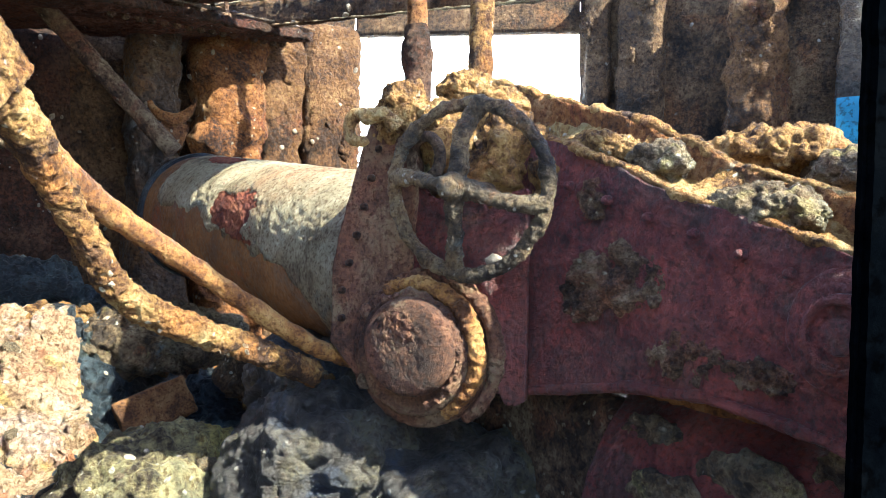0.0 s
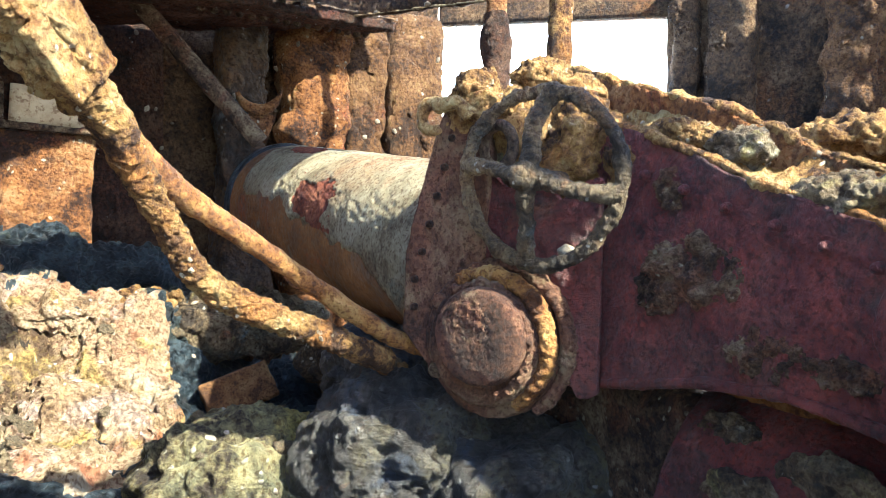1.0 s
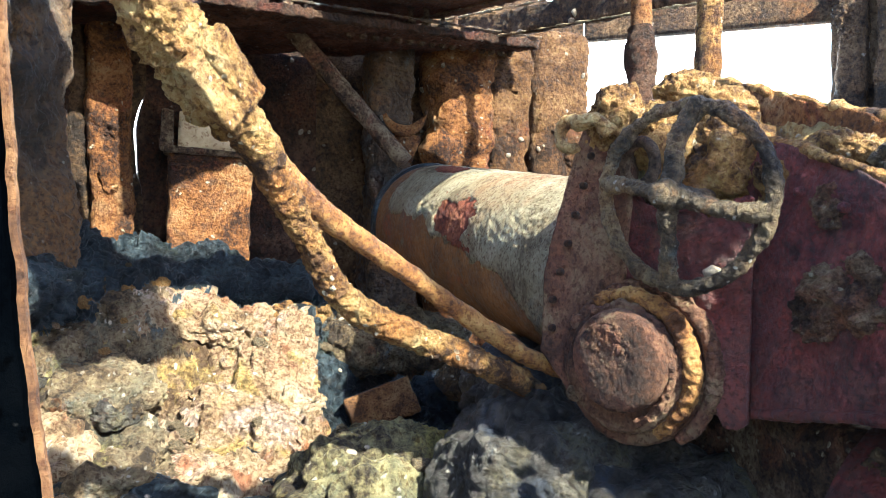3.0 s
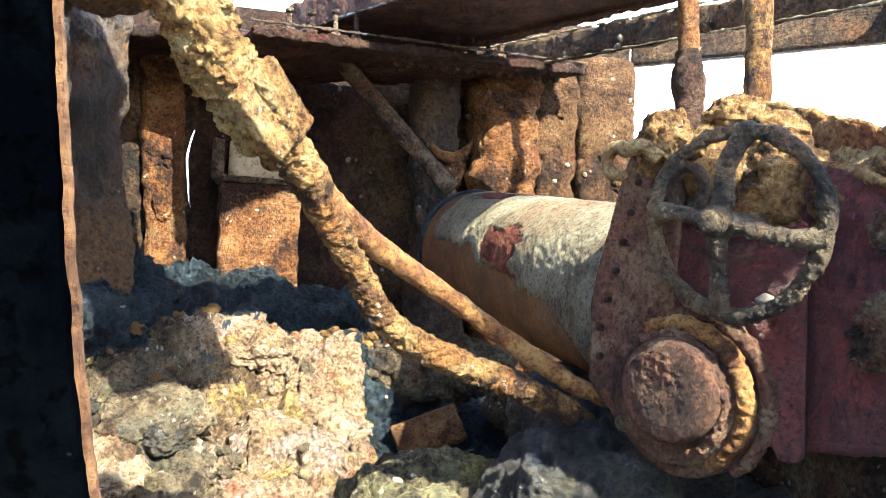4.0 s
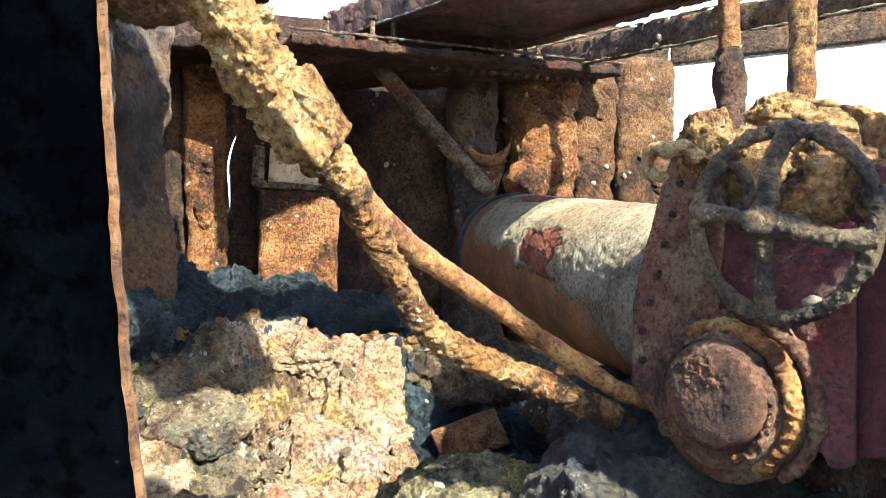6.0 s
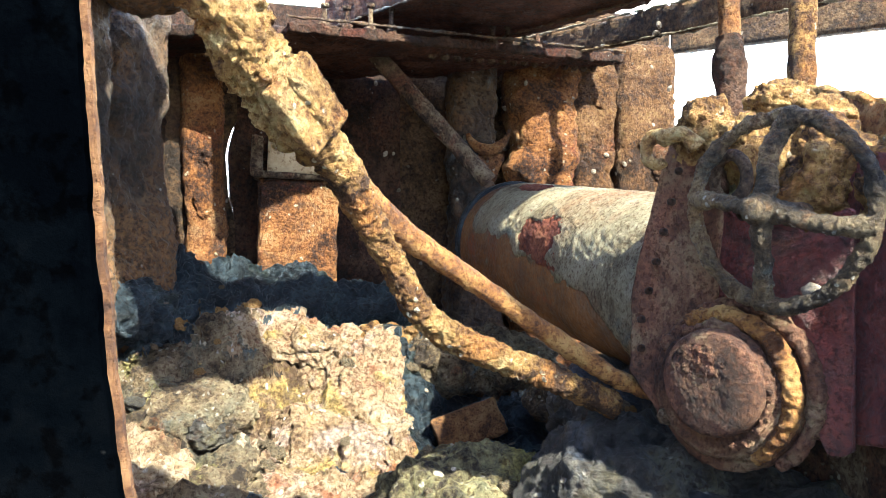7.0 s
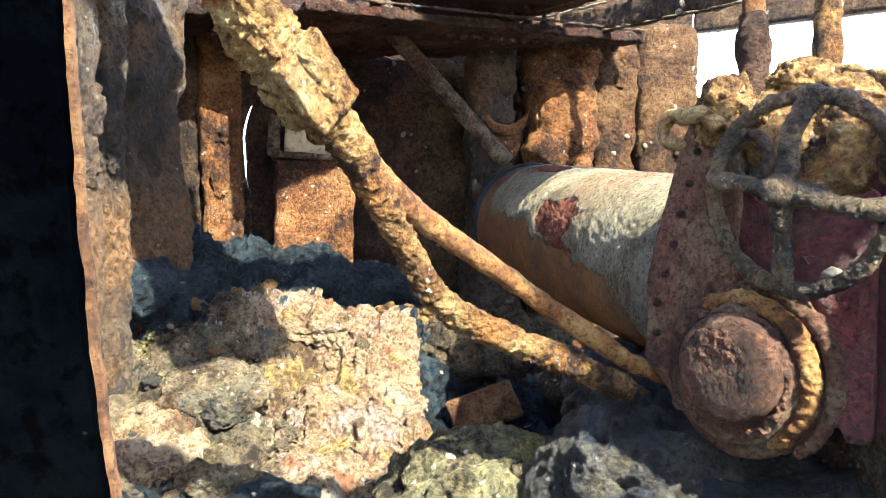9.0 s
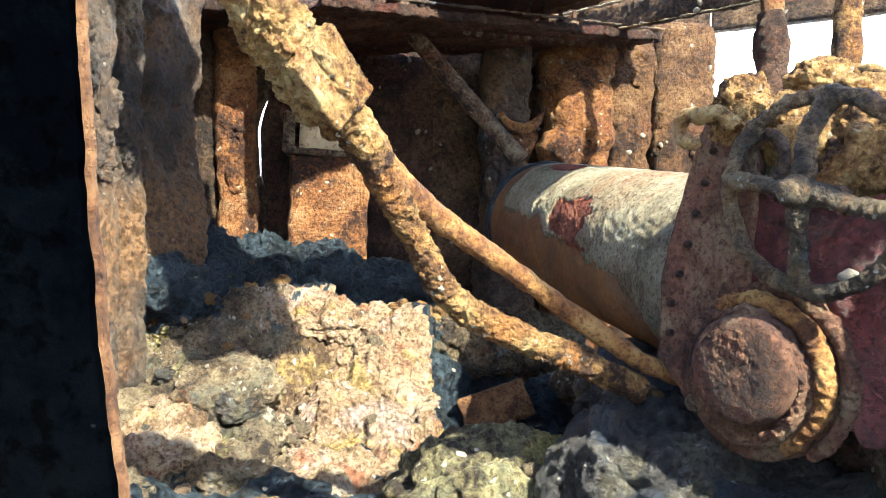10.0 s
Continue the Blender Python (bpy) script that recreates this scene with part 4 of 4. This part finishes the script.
for ang, far in ((-30, 0.108), (35, 0.108), (95, 0.11), (150, 0.11)):
    off = FS * (far * math.cos(radians(ang))) + Vector((0, 0, far * math.sin(radians(ang))))
    mm = m.copy()
    mm.translation = m.translation + off + FN * 0.016
    part("nut", turned_mesh("nut", [(0.014, -0.004), (0.014, 0.010), (0.009, 0.014), (0, 0.014)], mm, IRON, segs=6, amount=0.001, res=0.01), cover)
for k, (far, wide, off, skin) in enumerate(((0.088, 0.0075, 0.058, CAPM), (0.106, 0.0125, 0.040, OCHRE), (0.122, 0.012, 0.014, CAPM))):
    band = []
    for i in range(19):
        a = radians(60 + (188 - 6 * k) * i / 18)
        c = front(0.249 - 0.006 * k, off, 1.362 - 0.002 * k) + FS * (far * math.cos(a)) + Vector((0, 0, far * math.sin(a)))
        band.append((*c, wide * (0.70 + 0.30 * math.sin(math.pi * i / 18))))
    part("lug", tube_mesh("lug", band, skin, segs=24, steps=9, amount=0.004, scale=26, fine=0.002, pits=0.002, lumps=0.0015, lump_scale=80), engine, "crusted ridge beside the round cover")

# handwheel in front of the plate
hc = front(0.145, 0.062, 1.615)
wheel = thing("handwheel", hc, "encrusted iron handwheel with four bent spokes", "handwheel")


def on_wheel(r, a, off=0.0):
    return hc + FS * (r * math.cos(a)) + Vector((0, 0, r * math.sin(a))) + FN * off


ring = []
for i in range(260):
    a = 2 * math.pi * i / 260
    ring.append((*on_wheel(0.127 + 0.002 * math.sin(3 * a), a), 0.0104 + 0.0026 * noise.noise(Vector((math.cos(a) * 3, math.sin(a) * 3, 1)))))
part("rim", tube_mesh("rim", ring, WHEELM, segs=30, amount=0.0036, scale=34, fine=0.0018, closed=True, lumps=0.0014, lump_scale=85), wheel)
DISH = 0.040
for ang, bend, thick in ((8, 0.05, 0.0125), (100, -0.16, 0.0145), (190, 0.10, 0.0140), (281, -0.08, 0.0135)):
    a = radians(ang)
    rows = []
    for i in range(7):
        k = i / 6
        rows.append((*on_wheel(0.010 + 0.116 * k, a + bend * math.sin(math.pi * k), DISH * (1 - k**1.6)), thick * (1.12 - 0.28 * math.sin(math.pi * k))))
    part("spoke", tube_mesh("spoke", rows, WHEELM, segs=26, steps=14, amount=0.0032, scale=34, fine=0.0016, lumps=0.0012, lump_scale=90), wheel)
hc = hc + FN * DISH
m = FN.to_track_quat("Z", "Y").to_matrix().to_4x4()
m.translation = hc
hub = part("hub", turned_mesh("hub", [(0.012, -0.05), (0.019, -0.012), (0.023, 0.0), (0.021, 0.014), (0.014, 0.019), (0, 0.019)], m, WHEELM, segs=28, amount=0.003), wheel)
mm = m.copy()
mm.translation = hc + FN * 0.018
part("nut", turned_mesh("nut", [(0.016, 0.0), (0.016, 0.014), (0.011, 0.017), (0, 0.017)], mm, WHEELM, segs=6, amount=0.0015, res=0.008), hub)
part("spindle", turned_mesh("spindle", [(0.012, -0.115), (0.012, -0.03)], m, IRON, segs=20, amount=0.001), wheel)

# small ring fitting and hook at the upper corner
rc = front(0.236, 0.030, 1.665)
ring = [(*(rc + FS * (0.026 * math.cos(a)) + Vector((0, 0, 0.034 * math.sin(a)))), 0.009) for a in [2 * math.pi * i / 40 for i in range(40)]]
part("ring", tube_mesh("ring", ring, IRON, segs=14, amount=0.002, closed=True), engine)
hk = Vector((0.352, 1.31, 1.712))
hook = []
for i in range(12):
    a = radians(-60 - 250 * i / 11)
    hook.append((*(hk + FS * (-0.022 * math.cos(a)) + Vector((0, 0, 0.022 * math.sin(a)))), 0.0078 + 0.004 * i / 11))
hook += [(*(hk + FS * -0.045 + Vector((0, 0, 0.020))), 0.010), (*(hk + FS * -0.075 + Vector((0, 0.02, 0.0))), 0.014)]
part("hook", tube_mesh("hook", hook, TAN, segs=14, steps=5, amount=0.003, scale=40), engine, "tan crusted curled hook")

# lower drum behind the arch of the side plate
drum0, drum1 = eng(0.0, -0.19, 1.14), eng(0.56, -0.19, 1.11)
m, length = along(drum0, drum1)
m = m @ Matrix.Rotation(radians(90), 4, "Y")
part("drum", turned_mesh("drum", [(0, -length / 2), (0.16, -length / 2), (0.19, -length / 2 + 0.02), (0.19, length / 2), (0, length / 2)], m, RED, segs=96, amount=0.006, scale=9, res=0.014), engine, "dark red drum")
for u, a, r, sd in ((0.16, 20, 0.05, 81), (0.27, 35, 0.06, 82), (0.36, 12, 0.04, 83), (0.10, 45, 0.04, 84), (0.40, 48, 0.05, 85)):
    c = eng(u, -0.19 + 0.19 * math.cos(radians(a)), 1.13 + 0.19 * math.sin(radians(a)))
    part("drum_crust", boulder_mesh("drum_crust", c, (0.012, r * 1.3, r * 0.7), BROWN, turn=16.3, detail=5, amount=0.5, scale=1.2, seed=sd, craggy=0.08), engine, "thin grey-brown crust patch")
part("under_box", rough_box("under_box", (0.40, 0.26, 0.40), along(eng(-0.35, -0.20, 1.10), eng(0.05, -0.20, 1.10))[0], IRON, res=0.02, soft=0.03, amount=0.015), engine)

# crusted fill between the plates, and loose lumps on it
def fill_z(u, v):
    z = 1.0
    a, b = top_z(u), back_z(u)
    z = a - 0.012 + (b - a - 0.02) * min(1.0, -v / 0.1) if v > -0.1 else b - 0.02 - 0.12 * min(1.0, (-v - 0.1) / 0.4)
    p = Vector((u, v, 0.7))
    c = noise.voronoi(p * 16)[0]
    return z + 0.028 * noise.fractal(p * 9, 0.8, 2.0, 5) + 0.03 * min(0.5, c[1] - c[0]) - 0.012


NU, NV = 170, 90
verts = [eng(-0.36 + 0.93 * i / NU, -0.012 - 0.50 * j / NV, fill_z(-0.36 + 0.93 * i / NU, -0.012 - 0.50 * j / NV)) for i in range(NU + 1) for j in range(NV + 1)]
faces = [(i * (NV + 1) + j, i * (NV + 1) + j + 1, (i + 1) * (NV + 1) + j + 1, (i + 1) * (NV + 1) + j) for i in range(NU) for j in range(NV)]
part("crust_bed", mesh_of("crust_bed", verts, faces, TAN), engine, "tan crust lying between the plates")


def rubble(at, size, material, seed, label="tan crusted rubble lump lying on the engine", detail=5, **kw):
    return boulder("rubble_lump", at, size, material, label, "rubble", "rubble on the engine", seed=seed, detail=detail, craggy=0.09, **kw)


rubble(eng(0.27, -0.055, 1.585), (0.075, 0.055, 0.035), BROWN, 31, "grey-brown crusted lump lying on the engine", turn=-60, detail=6)
rubble(eng(0.00, -0.055, 1.675), (0.07, 0.035, 0.028), TAN, 32, turn=-70)
rubble(eng(0.10, -0.06, 1.655), (0.05, 0.035, 0.03), BROWN, 33, turn=-70)
rubble(eng(0.14, -0.30, 1.675), (0.11, 0.09, 0.045), TAN, 34, turn=-60, detail=6)
rubble(eng(0.28, -0.30, 1.635), (0.09, 0.08, 0.045), BROWN, 35)
rubble(eng(0.06, -0.35, 1.68), (0.07, 0.06, 0.03), DUNE, 36)
rubble(front(0.290, 0.005, 1.742), (0.050, 0.045, 0.048), TAN, 37, turn=30, detail=6)
rubble(front(0.325, 0.0, 1.715), (0.025, 0.03, 0.03), TAN, 44)
rubble(front(0.265, -0.055, 1.665), (0.045, 0.045, 0.06), BROWN, 46)
rubble(front(0.225, -0.035, 1.69), (0.055, 0.045, 0.05), TAN, 45)
rubble(front(0.235, -0.04, 1.735), (0.06, 0.035, 0.030), TAN, 38, turn=40)
rubble(Vector((0.545, 1.33, 1.79)), (0.05, 0.04, 0.03), TAN, 39)
rubble(Vector((0.60, 1.32, 1.765)), (0.05, 0.04, 0.03), TAN, 40)
rubble(front(0.15, -0.10, 1.66), (0.10, 0.07, 0.09), TAN, 41, detail=6, turn=40)
rubble(front(0.05, -0.09, 1.62), (0.07, 0.06, 0.07), TAN, 42, turn=40)
rubble(front(0.24, -0.09, 1.64), (0.05, 0.05, 0.07), TAN, 43, turn=40)

# ---------------------------------------------------------------- boiler tube behind the engine
B0, B1 = Vector((0.222, 2.64, 1.570)), Vector((0.572, 1.44, 1.450))
m, length = along(B0, B1)
m = m @ Matrix.Rotation(radians(90), 4, "Y")
boiler = thing("boiler", (*((B0 + B1) / 2).xy, 1.1), "long iron boiler with pale flaking scale over brown paint", "boiler")
R = 0.183
UP_A = math.degrees(math.atan2((m.to_3x3().inverted() @ Vector((0, 0, 1))).y, (m.to_3x3().inverted() @ Vector((0, 0, 1))).x))
part("shell", turned_mesh("shell", [(0, -length / 2), (R * 0.82, -length / 2), (R * 0.95, -length / 2 + 0.008), (R, -length / 2 + 0.03), (R, length / 2), (0, length / 2)], m, PAINT, segs=120, amount=0.003, scale=7, res=0.012), boiler)
rings = [(R + 0.0005, -length / 2 - 0.004), (R + 0.008, -length / 2 + 0.002), (R + 0.008, -length / 2 + 0.03), (R, -length / 2 + 0.034)]
part("end_band", turned_mesh("end_band", rings, m, WETSHADE, segs=96, amount=0.002), boiler)


def scale_coat(name, material, lift, low, a0, a1, x0, x1, seed, hole=None, label=""):
    """A broken coat over part of the boiler: kept where a ragged field allows it."""
    nx, na = 200, 150
    verts, index, faces, keep = [], {}, [], {}
    for i in range(nx + 1):
        for k in range(na + 1):
            x, a = x0 + (x1 - x0) * i / nx, radians(a0 + (a1 - a0) * k / na)
            e = min(i / nx, 1 - i / nx) * 9, (1 - k / na) * 2.2, (k / na) * 3
            q = Vector((x * 5 + seed, math.cos(a) * 1.2, math.sin(a) * 1.2))
            f = min(1.0, *e) - low + 0.65 * x - max(0.0, (math.degrees(a) - UP_A - 62) / 50) * (1.1 - 2.2 * x) + 0.55 * noise.fractal(q * 1.6, 0.8, 2.1, 6)
            if hole:
                f = min(f, math.hypot((x - hole[0]) / hole[2], (math.degrees(a) - hole[1]) / hole[3]) - 1 + 0.5 * noise.fractal(q * 3, 0.8, 2.0, 5))
            keep[i, k] = f
            d = R + lift * max(0.0, min(1.0, f * 6)) + (0.0022 * noise.fractal(q * 9, 0.7, 2.0, 4) if f > 0.1 else 0)
            verts.append(m @ Vector((d * math.cos(a), d * math.sin(a), x)))
    for i in range(nx):
        for k in range(na):
            ids = [(i, k), (i, k + 1), (i + 1, k + 1), (i + 1, k)]
            if max(keep[q] for q in ids) > 0.0:
                faces.append([q[0] * (na + 1) + q[1] for q in ids])
    return part(name, mesh_of(name, verts, faces, material), boiler, label)


scale_coat("scale", SCALE, 0.006, 0.16, UP_A - 75, UP_A + 135, -length / 2 + 0.04, length / 2 - 0.01, 2.0, (0.0, UP_A + 66, 0.11, 15), "pale cream flaking scale")
scale_coat("red_patch", REDPATCH, 0.0035, -0.25, UP_A + 44, UP_A + 92, -0.14, 0.15, 6.0, None, "bare red rust patch")
scale_coat("red_patch", REDPATCH, 0.009, 0.35, UP_A + 2, UP_A + 34, -0.44, -0.22, 9.0, None, "bare red rust patch")

# ---------------------------------------------------------------- pipes in front
pipe = thing("bent_pipe", (0.0, 1.25, 1.1), "thick tan crusted bent pipe ending in rubble", "pipe")
main = [(-0.30, 0.95, 1.98, 0.030), (-0.24, 1.035, 1.875, 0.031), (-0.139, 1.185, 1.712, 0.028), (-0.114, 1.214, 1.675, 0.027), (-0.089, 1.249, 1.619, 0.023), (-0.052, 1.294, 1.544, 0.020), (-0.015, 1.332, 1.473, 0.020), (0.032, 1.359, 1.427, 0.022), (0.095, 1.375, 1.394, 0.021), (0.169, 1.396, 1.364, 0.020), (0.236, 1.414, 1.333, 0.020), (0.31, 1.44, 1.298, 0.020)]
part("tube", tube_mesh("tube", main, TAN, segs=64, steps=42, amount=0.0035, scale=26, fine=0.002, pits=0.003, lumps=0.0014, lump_scale=75), pipe)
clamp = thing("pipe_clamp", (-0.17, 1.08, 1.80), "heavy tan encrusted clamp block round the bent pipe", "clamp")
m, _ = along((-0.275, 0.985, 1.925), (-0.140, 1.182, 1.706), (0.50, -0.80, 0.35))
m = m @ Matrix.Translation((0, -0.006, -0.006))


def clamp_warp(v):
    k = v.x
    f = 0.74 + 0.30 * max(0.0, min(1.0, (k + 0.085) / 0.06)) + 0.04 * math.sin(40 * k) 
    return Vector((v.x + 0.12 * v.y * (k > 0.12), v.y * f, v.z * f))


part("block", rough_box("block", (0.30, 0.070, 0.078), m, TAN, res=0.0026, soft=0.020, amount=0.007, scale=17, pits=0.004, pit_scale=60, fine=0.007, warp=clamp_warp, lumps=0.0026, lump_scale=62), clamp)
part("pad", rough_box("pad", (0.115, 0.056, 0.036), m @ Matrix.Translation((0.092, 0.022, 0.030)), TAN, res=0.0024, soft=0.012, amount=0.003, scale=20, fine=0.002, lumps=0.0018, lump_scale=130), clamp, "pebbly tan pad")
part("cheek", rough_box("cheek", (0.11, 0.040, 0.02), m @ Matrix.Translation((0.090, -0.020, 0.031)), TAN, res=0.0035, soft=0.005, amount=0.003, scale=22, fine=0.0015), clamp, "tan rusted cheek plate")
part("collar", rough_box("collar", (0.020, 0.056, 0.060), m @ Matrix.Translation((0.158, 0.006, 0)), TAN, res=0.003, soft=0.014, amount=0.005, scale=22, fine=0.003, lumps=0.003, lump_scale=90), clamp, "crusted collar")
part("stud", tube_mesh("stud", [(*(m @ Vector((-0.045, 0.030, 0.034))), 0.005), (*(m @ Vector((-0.052, 0.043, 0.044))), 0.0045), (*(m @ Vector((-0.060, 0.058, 0.046))), 0.0035)], SHELL, segs=10, steps=4, amount=0.001), clamp, "pale bent stud")
for at_x, at_y, at_z, at_r in ((-0.050, 0.028, 0.030, 0.011), (-0.024, 0.036, 0.022, 0.010)):
    part("crust", boulder_mesh("crust", m @ Vector((at_x, at_y, at_z)), (at_r * 1.5, at_r * 1.3, at_r), TAN, detail=5, seed=at_x * 50 + 71, amount=0.35), clamp)
slim = [(-0.105, 1.235, 1.668, 0.017), (-0.088, 1.260, 1.643, 0.021), (-0.052, 1.304, 1.603, 0.021), (0.015, 1.347, 1.551, 0.018), (0.095, 1.375, 1.496, 0.0165), (0.179, 1.404, 1.433, 0.0165), (0.264, 1.425, 1.375, 0.0165), (0.33, 1.435, 1.336, 0.016), (0.41, 1.44, 1.312, 0.016)]
put("slim_pipe", tube_mesh("slim_pipe", slim, OCHRE, segs=32, steps=26, amount=0.003, scale=26, fine=0.0014), label="slim smooth rusty pipe running to the engine", category="pipe")

# ---------------------------------------------------------------- standing pipes at the back of the engine
p1 = thing("standing_pipe", (0.66, 1.90, 1.90), "upright rusty pipe with a dark swollen foot", "pipe", "standing pipes")
part("tube", tube_mesh("tube", [(0.655, 1.90, 1.75, 0.022), (0.655, 1.90, 2.05, 0.024), (0.643, 1.90, 2.60, 0.025)], RUST, amount=0.003), p1)
part("foot", tube_mesh("foot", [(0.657, 1.90, 1.70, 0.026), (0.657, 1.90, 1.88, 0.030), (0.656, 1.90, 1.97, 0.035), (0.655, 1.90, 2.03, 0.027)], DARK, amount=0.008, scale=16), p1, "dark swollen foot")
p2 = thing("standing_pipe", (0.72, 1.67, 1.80), "upright tan crusted pipe on the engine", "pipe", "standing pipes")
part("tube", tube_mesh("tube", [(0.715, 1.67, 1.70, 0.027), (0.72, 1.67, 1.95, 0.027), (0.722, 1.67, 2.50, 0.027)], TAN, amount=0.005, scale=18), p2)


# ---------------------------------------------------------------- shells
def shell_mesh(seed):
    verts, faces = sphere_points(3)
    out = []
    for v in verts:
        q = v + Vector((seed * 2.7, 0, 0))
        r = 1 + 0.22 * noise.noise(q * 1.3) + 0.05 * math.sin(18 * math.hypot(v.x, v.y))
        out.append(Vector((v.x * r, v.y * r * 0.74, (0.30 if v.z > 0 else 0.12) * v.z * r)))
    return mesh_of("oyster_shell", out, faces, SHELL)


SHELLS = [shell_mesh(i) for i in range(5)]
rng = random.Random(5)


def shell(at, normal, size, label="pale oyster shell stuck to the crust"):
    m = Vector(normal).normalized().to_track_quat("Z", "Y").to_matrix().to_4x4() @ Matrix.Rotation(rng.uniform(0, 6.28), 4, "Z") @ Matrix.Diagonal((size, size, size, 1))
    m.translation = at
    ob = put("oyster_shell", rng.choice(SHELLS), label=label, category="shell", group="oyster shells")
    ob.matrix_basis = m


bpy.context.view_layer.update()
DEPS = bpy.context.evaluated_depsgraph_get()


ROCKY = ("pale_rock", "brown_rock", "wet_shaded_crust", "floor", "concretion_boulder", "crust_lump")
HULLY = ("hull_rib", "wall_back", "wall_right", "wall_back_middle", "wall_back_left", "body", "web")


def shell_onto(origin, way, size, label):
    hit, at, normal, _, ob, _ = scene.ray_cast(DEPS, Vector(origin), Vector(way).normalized())
    if hit and ob.name.split(".")[0] in (ROCKY if way[2] < -0.5 else HULLY):
        if normal.dot(Vector(way)) > 0:
            normal = -normal
        shell(at, normal, size, label)


# on the ribs and plating of the back wall, the bed and the boulders, the plates
for _ in range(60):
    x, z = rng.uniform(-0.85, 2.0), rng.uniform(1.55, 2.28)
    shell_onto((x * 0.55 + 0.1, 2.35, z), (x * 0.30 + 0.02, 1, rng.uniform(-0.1, 0.1)), rng.uniform(0.006, 0.013), "pale oyster shell stuck to the rusted hull")
for _ in range(60):
    shell_onto((rng.uniform(-0.8, 0.45), rng.uniform(1.4, 2.5), 1.9), (rng.uniform(-0.2, 0.2), rng.uniform(-0.1, 0.3), -1), rng.uniform(0.006, 0.012), "pale oyster shell lying in the crust")
for s, z in ((0.235, 1.50), (0.118, 1.505)):
    shell(front(s, 0.022, z), FN, 0.016, "pale oyster shell stuck to the front plate")
for _ in range(14):
    x = rng.uniform(0.6, 1.3)
    shell_onto((x - 0.3, 1.7 , 2.27 + rng.uniform(-0.03, 0.05)), (0.45, 1, 0), rng.uniform(0.009, 0.015), "pale oyster shell stuck to the deck stringer")

# ---------------------------------------------------------------- loose stones
STONES = [boulder_mesh("loose_stone", (0, 0, 0), (1.0, 0.85, 0.65), mat, detail=4, seed=101 + i, amount=0.35) for i, mat in enumerate((PALE, BROWN, TAN, DUNE, BROWN))]
WORDS = ("small pale stone lying in the rubble", "small brown stone lying in the rubble", "small tan rust-stained stone in the rubble", "small dark stone lying in the rubble", "small brown pitted stone in the rubble")
for _ in range(64):
    k = rng.randrange(5)
    start = Vector((rng.uniform(-0.75, 0.42), rng.uniform(1.45, 2.55), 1.55))
    hit, at, normal, _, ob, _ = scene.ray_cast(DEPS, start, Vector((0, 0, -1)))
    if hit and ob.name.split(".")[0] in ROCKY:
        r = rng.uniform(0.008, 0.026)
        ob = put("loose_stone", STONES[k], label=WORDS[k], category="stone", group="loose stones")
        ob.matrix_basis = Matrix.Translation(at + Vector((0, 0, r * 0.35))) @ Euler((rng.uniform(-0.4, 0.4), rng.uniform(-0.4, 0.4), rng.uniform(0, 6.3))).to_matrix().to_4x4() @ Matrix.Diagonal((r, r, r, 1))
